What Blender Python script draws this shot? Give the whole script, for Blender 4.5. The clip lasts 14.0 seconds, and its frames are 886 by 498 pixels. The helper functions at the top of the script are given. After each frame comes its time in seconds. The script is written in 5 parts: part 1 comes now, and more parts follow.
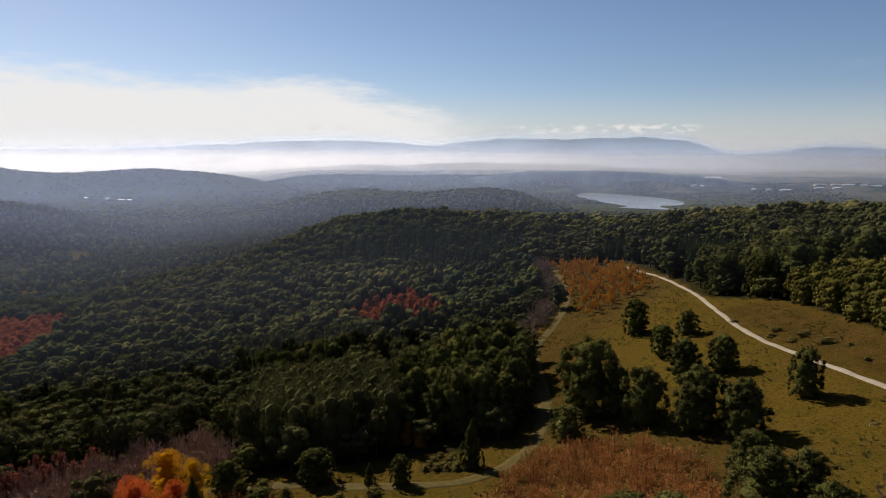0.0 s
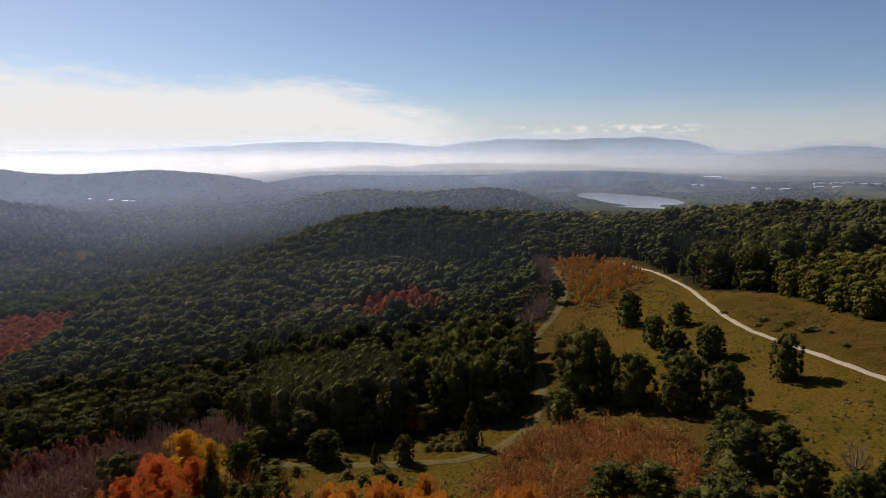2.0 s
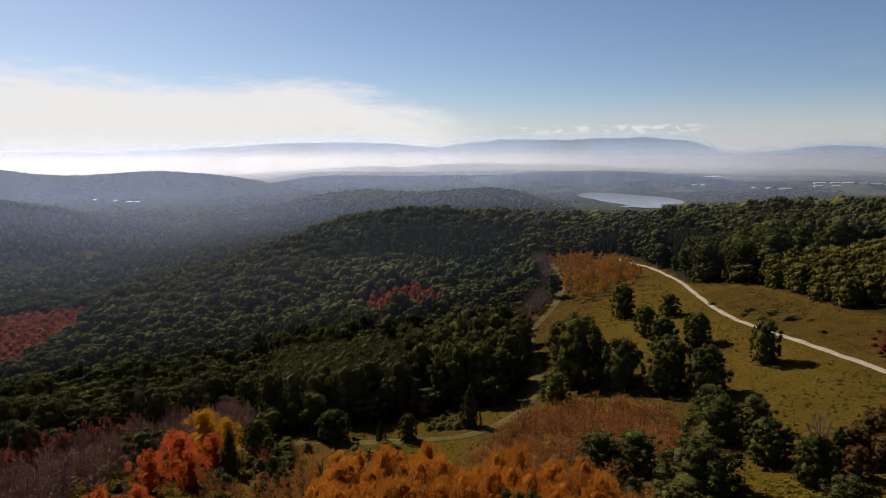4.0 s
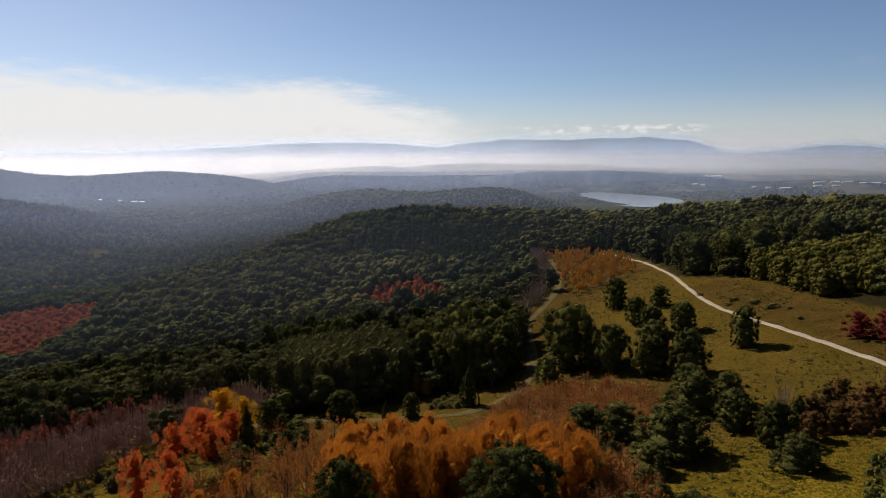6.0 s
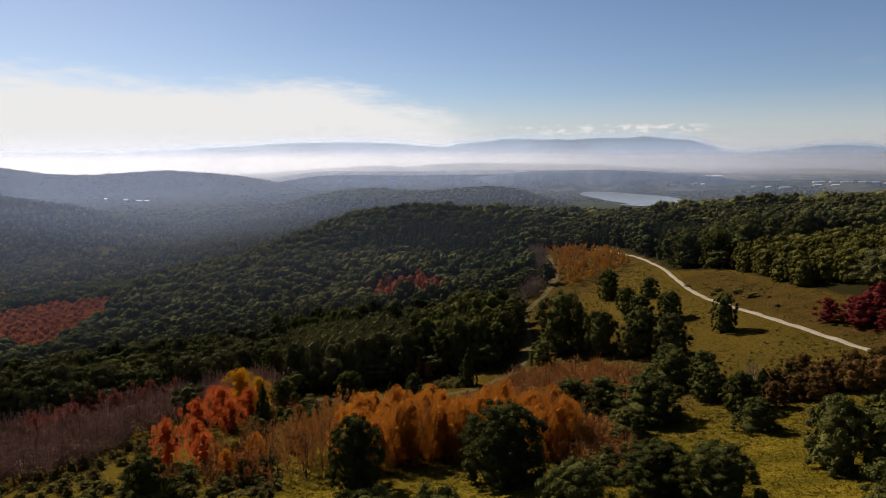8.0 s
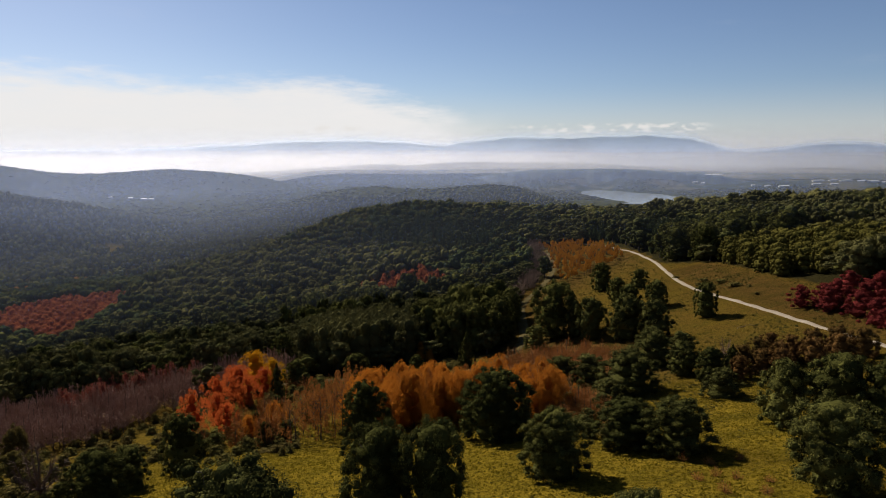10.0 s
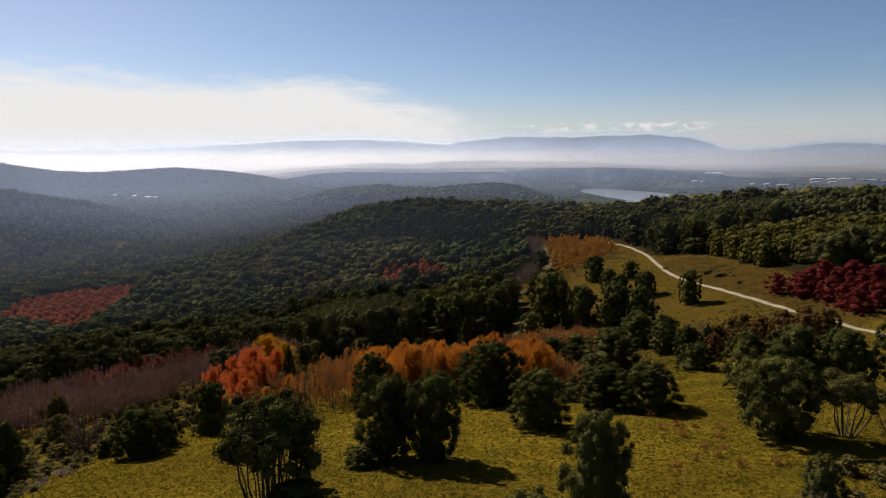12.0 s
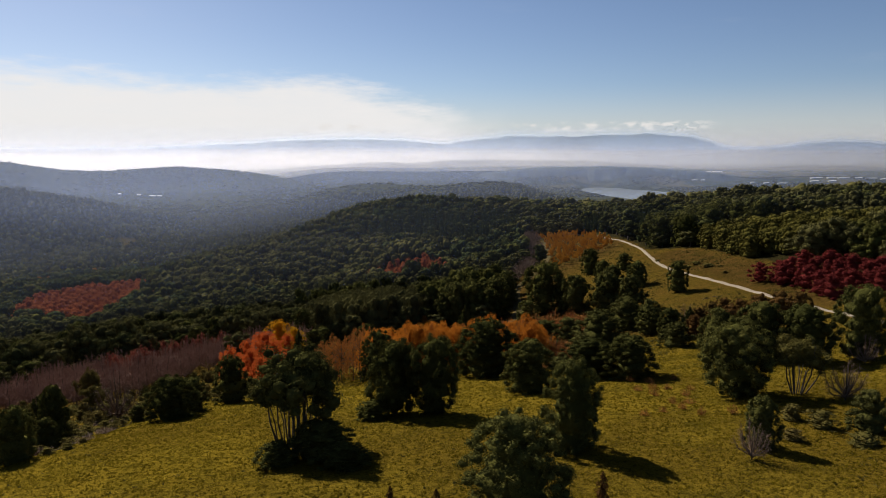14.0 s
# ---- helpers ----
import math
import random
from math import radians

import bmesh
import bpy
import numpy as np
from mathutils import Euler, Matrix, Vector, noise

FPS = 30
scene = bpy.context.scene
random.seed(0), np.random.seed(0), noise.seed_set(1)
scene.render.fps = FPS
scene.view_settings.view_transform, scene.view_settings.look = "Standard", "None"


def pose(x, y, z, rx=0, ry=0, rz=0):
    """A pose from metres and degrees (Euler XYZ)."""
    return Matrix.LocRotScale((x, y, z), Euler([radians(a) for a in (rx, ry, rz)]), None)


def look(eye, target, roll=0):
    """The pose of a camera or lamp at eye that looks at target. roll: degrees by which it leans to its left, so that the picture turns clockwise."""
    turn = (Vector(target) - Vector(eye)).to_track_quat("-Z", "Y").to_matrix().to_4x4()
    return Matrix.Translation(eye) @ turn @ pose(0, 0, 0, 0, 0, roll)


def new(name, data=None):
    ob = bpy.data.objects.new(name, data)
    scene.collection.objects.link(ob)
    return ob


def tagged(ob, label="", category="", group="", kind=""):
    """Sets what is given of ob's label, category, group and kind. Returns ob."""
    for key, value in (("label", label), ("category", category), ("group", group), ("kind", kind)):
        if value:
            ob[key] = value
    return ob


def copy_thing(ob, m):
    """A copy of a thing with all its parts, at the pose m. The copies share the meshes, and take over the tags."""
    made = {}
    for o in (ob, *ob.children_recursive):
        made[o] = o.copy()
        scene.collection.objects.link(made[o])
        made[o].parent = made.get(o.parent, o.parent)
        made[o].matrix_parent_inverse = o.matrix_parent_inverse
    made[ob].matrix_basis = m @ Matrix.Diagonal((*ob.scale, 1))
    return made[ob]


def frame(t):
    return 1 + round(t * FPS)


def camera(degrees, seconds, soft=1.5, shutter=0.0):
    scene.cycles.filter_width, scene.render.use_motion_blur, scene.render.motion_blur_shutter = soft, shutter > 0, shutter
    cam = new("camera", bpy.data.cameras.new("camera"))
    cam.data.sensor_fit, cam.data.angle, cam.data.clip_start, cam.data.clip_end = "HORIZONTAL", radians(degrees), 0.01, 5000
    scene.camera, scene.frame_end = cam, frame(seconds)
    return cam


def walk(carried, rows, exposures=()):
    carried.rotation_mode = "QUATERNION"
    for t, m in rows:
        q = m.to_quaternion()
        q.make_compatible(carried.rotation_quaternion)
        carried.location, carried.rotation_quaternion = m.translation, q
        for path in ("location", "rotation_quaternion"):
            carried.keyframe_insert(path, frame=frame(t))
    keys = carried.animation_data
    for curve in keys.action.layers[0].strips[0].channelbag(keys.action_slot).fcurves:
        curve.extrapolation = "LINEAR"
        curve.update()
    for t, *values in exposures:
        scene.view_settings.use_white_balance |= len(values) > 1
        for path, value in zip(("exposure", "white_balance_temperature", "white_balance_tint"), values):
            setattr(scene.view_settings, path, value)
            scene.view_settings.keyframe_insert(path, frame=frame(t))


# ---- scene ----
cam = camera(66.56, 14.0, 0.8)
walk(cam, [
    (0, look((-0.09, -3.02, 59.30), (2.27, 95.95, 45.16), 0.20)),
    (1, look((-0.08, -9.51, 58.95), (2.18, 89.47, 44.86), 0.08)),
    (2, look((-0.05, -16.70, 58.54), (2.09, 82.28, 44.50), -0.03)),
    (3, look((-0.00, -24.60, 58.10), (2.00, 74.40, 44.12), -0.11)),
    (4, look((0.05, -33.14, 57.67), (1.91, 65.87, 43.73), -0.16)),
    (5, look((0.13, -42.29, 57.25), (1.83, 56.73, 43.34), -0.21)),
    (6, look((0.20, -51.94, 56.85), (1.76, 47.07, 42.95), -0.23)),
    (7, look((0.28, -62.05, 56.48), (1.69, 36.97, 42.58), -0.24)),
    (8, look((0.35, -72.46, 56.13), (1.65, 26.56, 42.19), -0.23)),
    (9, look((0.43, -83.07, 55.78), (1.60, 15.94, 41.78), -0.23)),
    (10, look((0.50, -93.75, 55.41), (1.57, 5.25, 41.34), -0.22)),
    (11, look((0.57, -104.31, 54.97), (1.55, -5.32, 40.82), -0.22)),
    (12, look((0.64, -114.59, 54.43), (1.53, -15.61, 40.20), -0.21)),
    (13, look((0.71, -124.39, 53.73), (1.49, -25.42, 39.45), -0.21)),
    (14, look((0.79, -133.50, 52.81), (1.44, -34.53, 38.50), -0.23)),
])

# ---- light ----
SUN_EL, SUN_AZ = 35.5, -36.0  # degrees up, and from +y towards +x

world = bpy.data.worlds.new("sky")
scene.world = world
world.use_nodes = True
wt = world.node_tree
wt.nodes.clear()


def wmath(op, a, b=None, clamp=False):
    n = wt.nodes.new("ShaderNodeMath")
    n.operation, n.use_clamp = op, clamp
    for k, v in enumerate((a, b)):
        if v is None:
            continue
        if isinstance(v, (int, float)):
            n.inputs[k].default_value = v
        else:
            wt.links.new(v, n.inputs[k])
    return n.outputs[0]


def wramp(value, lo, hi):
    n = wt.nodes.new("ShaderNodeMapRange")
    n.interpolation_type = "SMOOTHSTEP"
    wt.links.new(value, n.inputs[0])
    n.inputs[1].default_value, n.inputs[2].default_value = lo, hi
    return n.outputs[0]


def wnoise(vector, scale, detail, rough=0.55):
    n = wt.nodes.new("ShaderNodeTexNoise")
    wt.links.new(vector, n.inputs["Vector"])
    n.inputs["Scale"].default_value, n.inputs["Detail"].default_value, n.inputs["Roughness"].default_value = scale, detail, rough
    return n.outputs[0]


sky = wt.nodes.new("ShaderNodeTexSky")
sky.sky_type, sky.sun_disc = "NISHITA", False
sky.sun_elevation, sky.sun_rotation = radians(SUN_EL), radians(SUN_AZ)
sky.altitude, sky.air_density, sky.dust_density, sky.ozone_density = 1200, 0.85, 0.9, 2.0
place = wt.nodes.new("ShaderNodeTexCoord")
split = wt.nodes.new("ShaderNodeSeparateXYZ")
wt.links.new(place.outputs["Generated"], split.inputs[0])
dx, dy, dz = split.outputs
turn = wmath("ARCTAN2", dx, dy)
wide = wt.nodes.new("ShaderNodeCombineXYZ")
wt.links.new(wmath("MULTIPLY", turn, 2.0), wide.inputs[0])
wt.links.new(wmath("MULTIPLY", dz, 9.0), wide.inputs[1])
drift = wnoise(wide.outputs[0], 1.6, 8, 0.62)
fine = wnoise(wide.outputs[0], 7.0, 8, 0.6)
sunny = wmath("SUBTRACT", 1.0, wramp(wmath("ABSOLUTE", wmath("ADD", turn, 0.2)), 0.9, 2.0))
# a bank of thin cloud on the sunny side, its top falling towards the north
top = wmath("SUBTRACT", 0.108, wmath("MULTIPLY", wramp(turn, -0.17, 0.08), 0.056))
ragged = wmath("ADD", wmath("MULTIPLY", wmath("SUBTRACT", drift, 0.5), 0.13), wmath("MULTIPLY", wmath("SUBTRACT", fine, 0.5), 0.05))
edge = wmath("ADD", wmath("SUBTRACT", top, dz), ragged)
bank = wmath("MULTIPLY", wmath("MULTIPLY", wramp(edge, -0.014, 0.032), sunny), wmath("SUBTRACT", 1.0, wramp(turn, -0.03, 0.12)))
bank = wmath("MULTIPLY", bank, wmath("ADD", 0.78, wmath("MULTIPLY", fine, 0.34)), clamp=True)
# milky air low over the horizon
low = wmath("MULTIPLY", wmath("MULTIPLY", wmath("SUBTRACT", 1.0, wramp(dz, -0.01, 0.10)), 0.62), wmath("ADD", 0.25, wmath("MULTIPLY", sunny, 0.75)))
# small fair-weather clouds over the far range
cells = wt.nodes.new("ShaderNodeCombineXYZ")
wt.links.new(wmath("MULTIPLY", turn, 52.0), cells.inputs[0])
wt.links.new(wmath("MULTIPLY", dz, 120.0), cells.inputs[1])
puff = wnoise(cells.outputs[0], 1.0, 6, 0.6)
strip = wmath("MULTIPLY", wramp(dz, 0.024, 0.031), wmath("SUBTRACT", 1.0, wramp(dz, 0.036, 0.043)))
group_a = wmath("SUBTRACT", 1.0, wramp(wmath("ABSOLUTE", wmath("ADD", turn, 0.14)), 0.045, 0.075))
group_b = wmath("SUBTRACT", 1.0, wramp(wmath("ABSOLUTE", wmath("SUBTRACT", turn, 0.245)), 0.11, 0.15))
puffs_mask = wmath("MULTIPLY", wmath("MULTIPLY", wmath("MULTIPLY", wramp(puff, 0.50, 0.60), strip), 0.9), wmath("ADD", group_a, group_b))
streaks = wmath("MULTIPLY", wramp(drift, 0.56, 0.80), 0.10)


def wmix(fac, a, b):
    n = wt.nodes.new("ShaderNodeMix")
    n.data_type = "RGBA"
    wt.links.new(fac, n.inputs[0])
    for slot, v in ((6, a), (7, b)):
        if isinstance(v, tuple):
            n.inputs[slot].default_value = v
        else:
            wt.links.new(v, n.inputs[slot])
    return n.outputs[2]


SKY_UNIT = 0.0502
tint = wt.nodes.new("ShaderNodeMix")
tint.data_type, tint.blend_type = "RGBA", "MULTIPLY"
tint.inputs[0].default_value, tint.inputs[7].default_value = 1.0, (0.92, 0.92, 0.97, 1)
wt.links.new(sky.outputs[0], tint.inputs[6])
colour = wmix(low, tint.outputs[2], (7.6, 7.3, 7.3, 1))
colour = wmix(streaks, colour, (8.0, 8.1, 8.4, 1))
colour = wmix(bank, colour, (10.2, 10.0, 9.9, 1))
colour = wmix(puffs_mask, colour, (9.6, 9.3, 9.0, 1))
back = wt.nodes.new("ShaderNodeBackground")
back.inputs[1].default_value = SKY_UNIT
wt.links.new(colour, back.inputs[0])
wout = wt.nodes.new("ShaderNodeOutputWorld")
wt.links.new(back.outputs[0], wout.inputs[0])

sun = new("sun", bpy.data.lights.new("sun", "SUN"))
sun.data.energy, sun.data.angle, sun.data.color = 5.0, radians(0.5), (1.0, 0.93, 0.82)
sun_way = Vector((math.sin(radians(SUN_AZ)) * math.cos(radians(SUN_EL)), math.cos(radians(SUN_AZ)) * math.cos(radians(SUN_EL)), math.sin(radians(SUN_EL))))
sun.matrix_world = look(sun_way * 300, (0, 0, 0))
scene.view_settings.exposure = 0.73

# ---- materials ----


def material(name):
    m = bpy.data.materials.new(name)
    m.use_nodes = True
    m.node_tree.nodes.clear()
    return m, m.node_tree


def put(tree, kind, **inputs):
    n = tree.nodes.new(kind)
    for key, value in inputs.items():
        sock = n.inputs[key.replace("_", " ")]
        if isinstance(value, bpy.types.NodeSocket):
            tree.links.new(value, sock)
        else:
            sock.default_value = value
    return n


def math_node(tree, op, a, b):
    n = tree.nodes.new("ShaderNodeMath")
    n.operation = op
    for k, v in enumerate((a, b)):
        if isinstance(v, (int, float)):
            n.inputs[k].default_value = v
        else:
            tree.links.new(v, n.inputs[k])
    return n.outputs[0]


def ramp(tree, value, lo, hi):
    n = tree.nodes.new("ShaderNodeMapRange")
    n.interpolation_type = "SMOOTHSTEP"
    tree.links.new(value, n.inputs[0])
    n.inputs[1].default_value, n.inputs[2].default_value = lo, hi
    return n.outputs[0]


def blend(tree, fac, a, b):
    n = tree.nodes.new("ShaderNodeMix")
    n.data_type = "RGBA"
    for slot, v in ((0, fac), (6, a), (7, b)):
        if isinstance(v, bpy.types.NodeSocket):
            tree.links.new(v, n.inputs[slot])
        else:
            n.inputs[slot].default_value = (*v, 1) if isinstance(v, tuple) else v
    return n.outputs[2]


def world_noise(tree, scale, detail=5, rough=0.55):
    spot = tree.nodes.new("ShaderNodeNewGeometry").outputs["Position"]
    return put(tree, "ShaderNodeTexNoise", Vector=spot, Scale=scale, Detail=detail, Roughness=rough).outputs[0]


def foliage(name, dark, light, other, glow=0.25, patch=0.03):
    """Leaves: two tones leaf by leaf, a third tree by tree, a part of the light passing through."""
    m, t = material(name)
    island = t.nodes.new("ShaderNodeNewGeometry").outputs["Random Per Island"]
    each = t.nodes.new("ShaderNodeObjectInfo").outputs["Random"]
    c = blend(t, island, dark, light)
    c = blend(t, math_node(t, "MULTIPLY", each, 0.75), c, other)
    c = blend(t, math_node(t, "MULTIPLY", ramp(t, world_noise(t, patch, 3), 0.42, 0.70), 0.5), c, light)
    ruffle = put(t, "ShaderNodeBump", Height=world_noise(t, 0.9, 4, 0.7), Strength=0.9, Distance=0.9)
    face = put(t, "ShaderNodeBsdfPrincipled", Base_Color=c, Roughness=0.62, Specular_IOR_Level=0.0, Normal=ruffle.outputs[0])
    thin = put(t, "ShaderNodeBsdfTranslucent", Color=c)
    mix = put(t, "ShaderNodeMixShader", Fac=glow)
    t.links.new(face.outputs[0], mix.inputs[1])
    t.links.new(thin.outputs[0], mix.inputs[2])
    t.links.new(mix.outputs[0], put(t, "ShaderNodeOutputMaterial").inputs[0])
    return m


def rough_stuff(name, a, b, scale, bump=0.3, rough=0.9, fine=8.0):
    m, t = material(name)
    big, small = world_noise(t, scale, 5), world_noise(t, scale * fine, 4, 0.65)
    c = blend(t, ramp(t, big, 0.35, 0.65), a, b)
    c = blend(t, math_node(t, "MULTIPLY", small, 0.5), c, tuple(v * 0.55 for v in a))
    up = put(t, "ShaderNodeBump", Height=small, Strength=bump, Distance=0.3)
    face = put(t, "ShaderNodeBsdfPrincipled", Base_Color=c, Roughness=rough, Specular_IOR_Level=0.05, Normal=up.outputs[0])
    t.links.new(face.outputs[0], put(t, "ShaderNodeOutputMaterial").inputs[0])
    return m


LEAF_GUM = foliage("gum_leaves", (0.0270, 0.0270, 0.0115), (0.1130, 0.1010, 0.0340), (0.0540, 0.0520, 0.0205), 0.14)
LEAF_DARK = foliage("evergreen_leaves", (0.0112, 0.012, 0.0034), (0.128, 0.121, 0.031), (0.0320, 0.0345, 0.0102), 0.14)
LEAF_GREY = foliage("grey_green_leaves", (0.0224, 0.0241, 0.0095), (0.0912, 0.0912, 0.031), (0.0447, 0.0473, 0.0163), 0.14)
LEAF_PINE = foliage("pine_needles", (0.0129, 0.0172, 0.0077), (0.0680, 0.0780, 0.0300), (0.0340, 0.0420, 0.0175), 0.14)
LEAF_GOLD = foliage("wattle_leaves", (0.031, 0.0292, 0.0077), (0.129, 0.1084, 0.0241), (0.0645, 0.0585, 0.0138), 0.12)
LEAF_ORANGE = foliage("orange_leaves", (0.2408, 0.074, 0.0112), (0.4558, 0.1634, 0.0181), (0.2924, 0.0998, 0.0129), 0.45, 0.06)
LEAF_RUST = foliage("rust_leaves", (0.1376, 0.0516, 0.0172), (0.258, 0.0989, 0.0206), (0.172, 0.0688, 0.0189), 0.40)
LEAF_AMBER = foliage("amber_leaves", (0.2236, 0.086, 0.012), (0.400, 0.188, 0.022), (0.2666, 0.0989, 0.012), 0.40)
LEAF_MAPLE = foliage("maple_leaves", (0.2900, 0.0490, 0.0160), (0.4700, 0.1040, 0.0210), (0.3650, 0.0800, 0.0190), 0.50)
LEAF_RED = foliage("red_leaves", (0.172, 0.0482, 0.0224), (0.344, 0.1075, 0.0413), (0.2494, 0.0791, 0.0327), 0.30)
LEAF_DULL = foliage("dull_red_leaves", (0.129, 0.0378, 0.0275), (0.215, 0.0688, 0.043), (0.1634, 0.0568, 0.0378), 0.30)
LEAF_YELLOW = foliage("yellow_leaves", (0.344, 0.172, 0.0069), (0.516, 0.2924, 0.012), (0.43, 0.172, 0.0086), 0.40)
LEAF_MAROON = foliage("maroon_leaves", (0.0671, 0.0112, 0.012), (0.172, 0.0301, 0.0258), (0.1118, 0.0206, 0.0181), 0.30)
LEAF_BRONZE = foliage("bronze_leaves", (0.050, 0.026, 0.009), (0.150, 0.075, 0.024), (0.060, 0.050, 0.014), 0.25)
LEAF_SCRUB = foliage("scrub_leaves", (0.0568, 0.0516, 0.0138), (0.129, 0.1084, 0.0292), (0.1075, 0.0757, 0.0258), 0.25)
LEAF_BUSH = foliage("bush_leaves", (0.0155, 0.0163, 0.0052), (0.1150, 0.1080, 0.0300), (0.0410, 0.0410, 0.0116), 0.14)
BARK = rough_stuff("bark", (0.0516, 0.0413, 0.0327), (0.1032, 0.086, 0.0688), 1.2)
BARK_DARK = rough_stuff("dark_bark", (0.0387, 0.031, 0.0241), (0.0731, 0.0602, 0.0482), 1.2)
TWIG = rough_stuff("bare_twigs", (0.222, 0.126, 0.090), (0.285, 0.175, 0.128), 0.06)
TWIG_GREY = rough_stuff("grey_brown_twigs", (0.160, 0.104, 0.072), (0.215, 0.150, 0.108), 0.06)
TWIG_RED = rough_stuff("red_brown_twigs", (0.301, 0.1204, 0.031), (0.2494, 0.1118, 0.031), 0.06)
GRAVEL = rough_stuff("pale_gravel", (0.215, 0.172, 0.1247), (0.258, 0.215, 0.1634), 0.35, 0.2)
DIRT = rough_stuff("track_dirt", (0.0791, 0.055, 0.0146), (0.0482, 0.0378, 0.0095), 0.45, 0.8)
DEAD_WOOD = rough_stuff("grey_dead_wood", (0.1032, 0.086, 0.0688), (0.1548, 0.1333, 0.1075), 1.5)
GRASS_BLADE = foliage("grass_blades", (0.0817, 0.0602, 0.0043), (0.172, 0.1273, 0.012), (0.1032, 0.074, 0.0052), 0.5, 0.05)

# ---- shape of the land ----
# rolling hill: (x, y, radius, height) of each swell
SWELLS = [
    (-180, -60, 170, 9.5), (-60, -60, 170, 27.0), (60, -60, 170, -0.4), (180, -60, 170, 10.6),
    (-180, 90, 170, -11.7), (-60, 90, 170, -4.0), (60, 90, 170, 1.8), (180, 90, 170, 1.6),
    (-180, 240, 170, 1.7), (-60, 240, 170, 18.1), (60, 240, 170, -24.6), (180, 240, 170, 20.6),
    (-480, 430, 240, -13.3), (-340, 430, 240, -5.0), (-200, 430, 240, 4.6), (-60, 430, 240, -51.5),
    (80, 430, 240, 27.4), (300, 430, 240, 4.1), (-480, 680, 240, -3.4), (-340, 680, 240, -7.1),
    (-200, 680, 240, 5.1), (-60, 680, 240, 46.0), (80, 680, 240, -38.1), (300, 680, 240, 19.6),
    (-480, 930, 240, 19.1), (-340, 930, 240, -36.6), (-200, 930, 240, -34.6), (-60, 930, 240, 54.9),
    (80, 930, 240, 0.5), (300, 930, 240, -4.4), (-30, 800, 130, 5.0), (-160, 830, 110, 10.0),
]
# far hills: (x, y, half width, half depth, height)
FAR_HILLS = [
    (1900, 3300, 600, 150, 20), (-962, 1150, 160, 260, 78.9), (-906, 1190, 160, 260, 19.6), (-861, 1220, 160, 260, -5.3), (-821, 1245, 160, 260, 1.1), (-779, 1269, 160, 260, 22.2),
    (-734, 1293, 160, 260, 32.8), (-678, 1321, 160, 260, -2.5), (-1603, 2106, 230, 260, 108.2), (-1476, 2192, 230, 260, 26.3), (-1406, 2235, 230, 260, 19.4), (-1356, 2264, 230, 260, 24.0),
    (-1257, 2318, 230, 260, 21.6), (-1158, 2366, 230, 260, 17.7), (-1080, 2401, 230, 260, 28.7), (-999, 2434, 230, 260, 37.5), (-905, 2468, 230, 260, 27.8), (-780, 2478, 230, 260, 16.2),
    (-695, 2481, 230, 260, 30.3), (-583, 2457, 230, 260, 38.7), (-492, 2425, 230, 260, -10.4), (-352, 1739, 130, 230, 31.2), (-268, 1753, 130, 230, 22.1), (-191, 1762, 130, 230, 30.0),
    (-128, 1768, 130, 230, 29.1), (-49, 1771, 130, 230, 15.3), (30, 1772, 130, 230, 27.8), (92, 1750, 130, 230, 27.1), (167, 1714, 130, 230, 21.5), (237, 1656, 130, 230, 46.9),
    (-570, 3122, 230, 180, 37.2), (-411, 3146, 230, 180, 25.3), (-195, 3166, 230, 180, 37.0), (79, 3171, 230, 180, 39.4), (352, 3153, 230, 180, 26.6), (609, 3065, 230, 180, 28.5),
    (860, 3006, 230, 180, 21.3), (1050, 2948, 230, 180, 18.8), (1453, 2723, 230, 180, 10.0), (1582, 2654, 230, 180, 13.0), (1734, 2562, 230, 180, 12.6),
]


def ground(x, y):
    """The height of the ground, for numbers or arrays."""
    x, y = np.asarray(x, float), np.asarray(y, float)
    near = -25.0 + x * 82.4 / 1000 + y * -46.6 / 1000
    for cx, cy, r, h in SWELLS:
        near = near + h * np.exp(-((x - cx) ** 2 + (y - cy) ** 2) / r**2)
    d = np.hypot(x, y + 60)
    far = -118 + 26 / (1 + np.exp(-(x - 250) / 120)) + np.clip((d - 2900) / 1800, 0, 1) ** 1.2 * 95
    for cx, cy, a, b, h in FAR_HILLS:
        far = far + h * np.exp(-(((x - cx) / a) ** 2 + ((y - cy) / b) ** 2))
    far = far - 18 * np.exp(-(((x - 580) / 380) ** 2 + ((y - 1780) / 350) ** 2))
    basin = np.exp(-((((x - 690) / 135) ** 2 + ((y - 2470) / 395) ** 2) ** 2))
    basin = np.maximum(basin, np.exp(-((((x - 772) / 120) ** 2 + ((y - 2370) / 270) ** 2) ** 2)))
    far = far * (1 - basin) - 112 * basin
    out = np.maximum(np.hypot((x + 40) / 1.0, (y - 350) / 1.15) - 560, 0) / 520
    w = np.clip(out, 0, 1)
    w = w * w * (3 - 2 * w)
    wobble = 0.35 * np.sin(x * 0.21 + np.sin(y * 0.13) * 2) * np.sin(y * 0.19 + x * 0.05) * (d < 900)
    return near * (1 - w) + far * w + wobble

# ---- helpers for shapes ----
rng = np.random.default_rng(7)


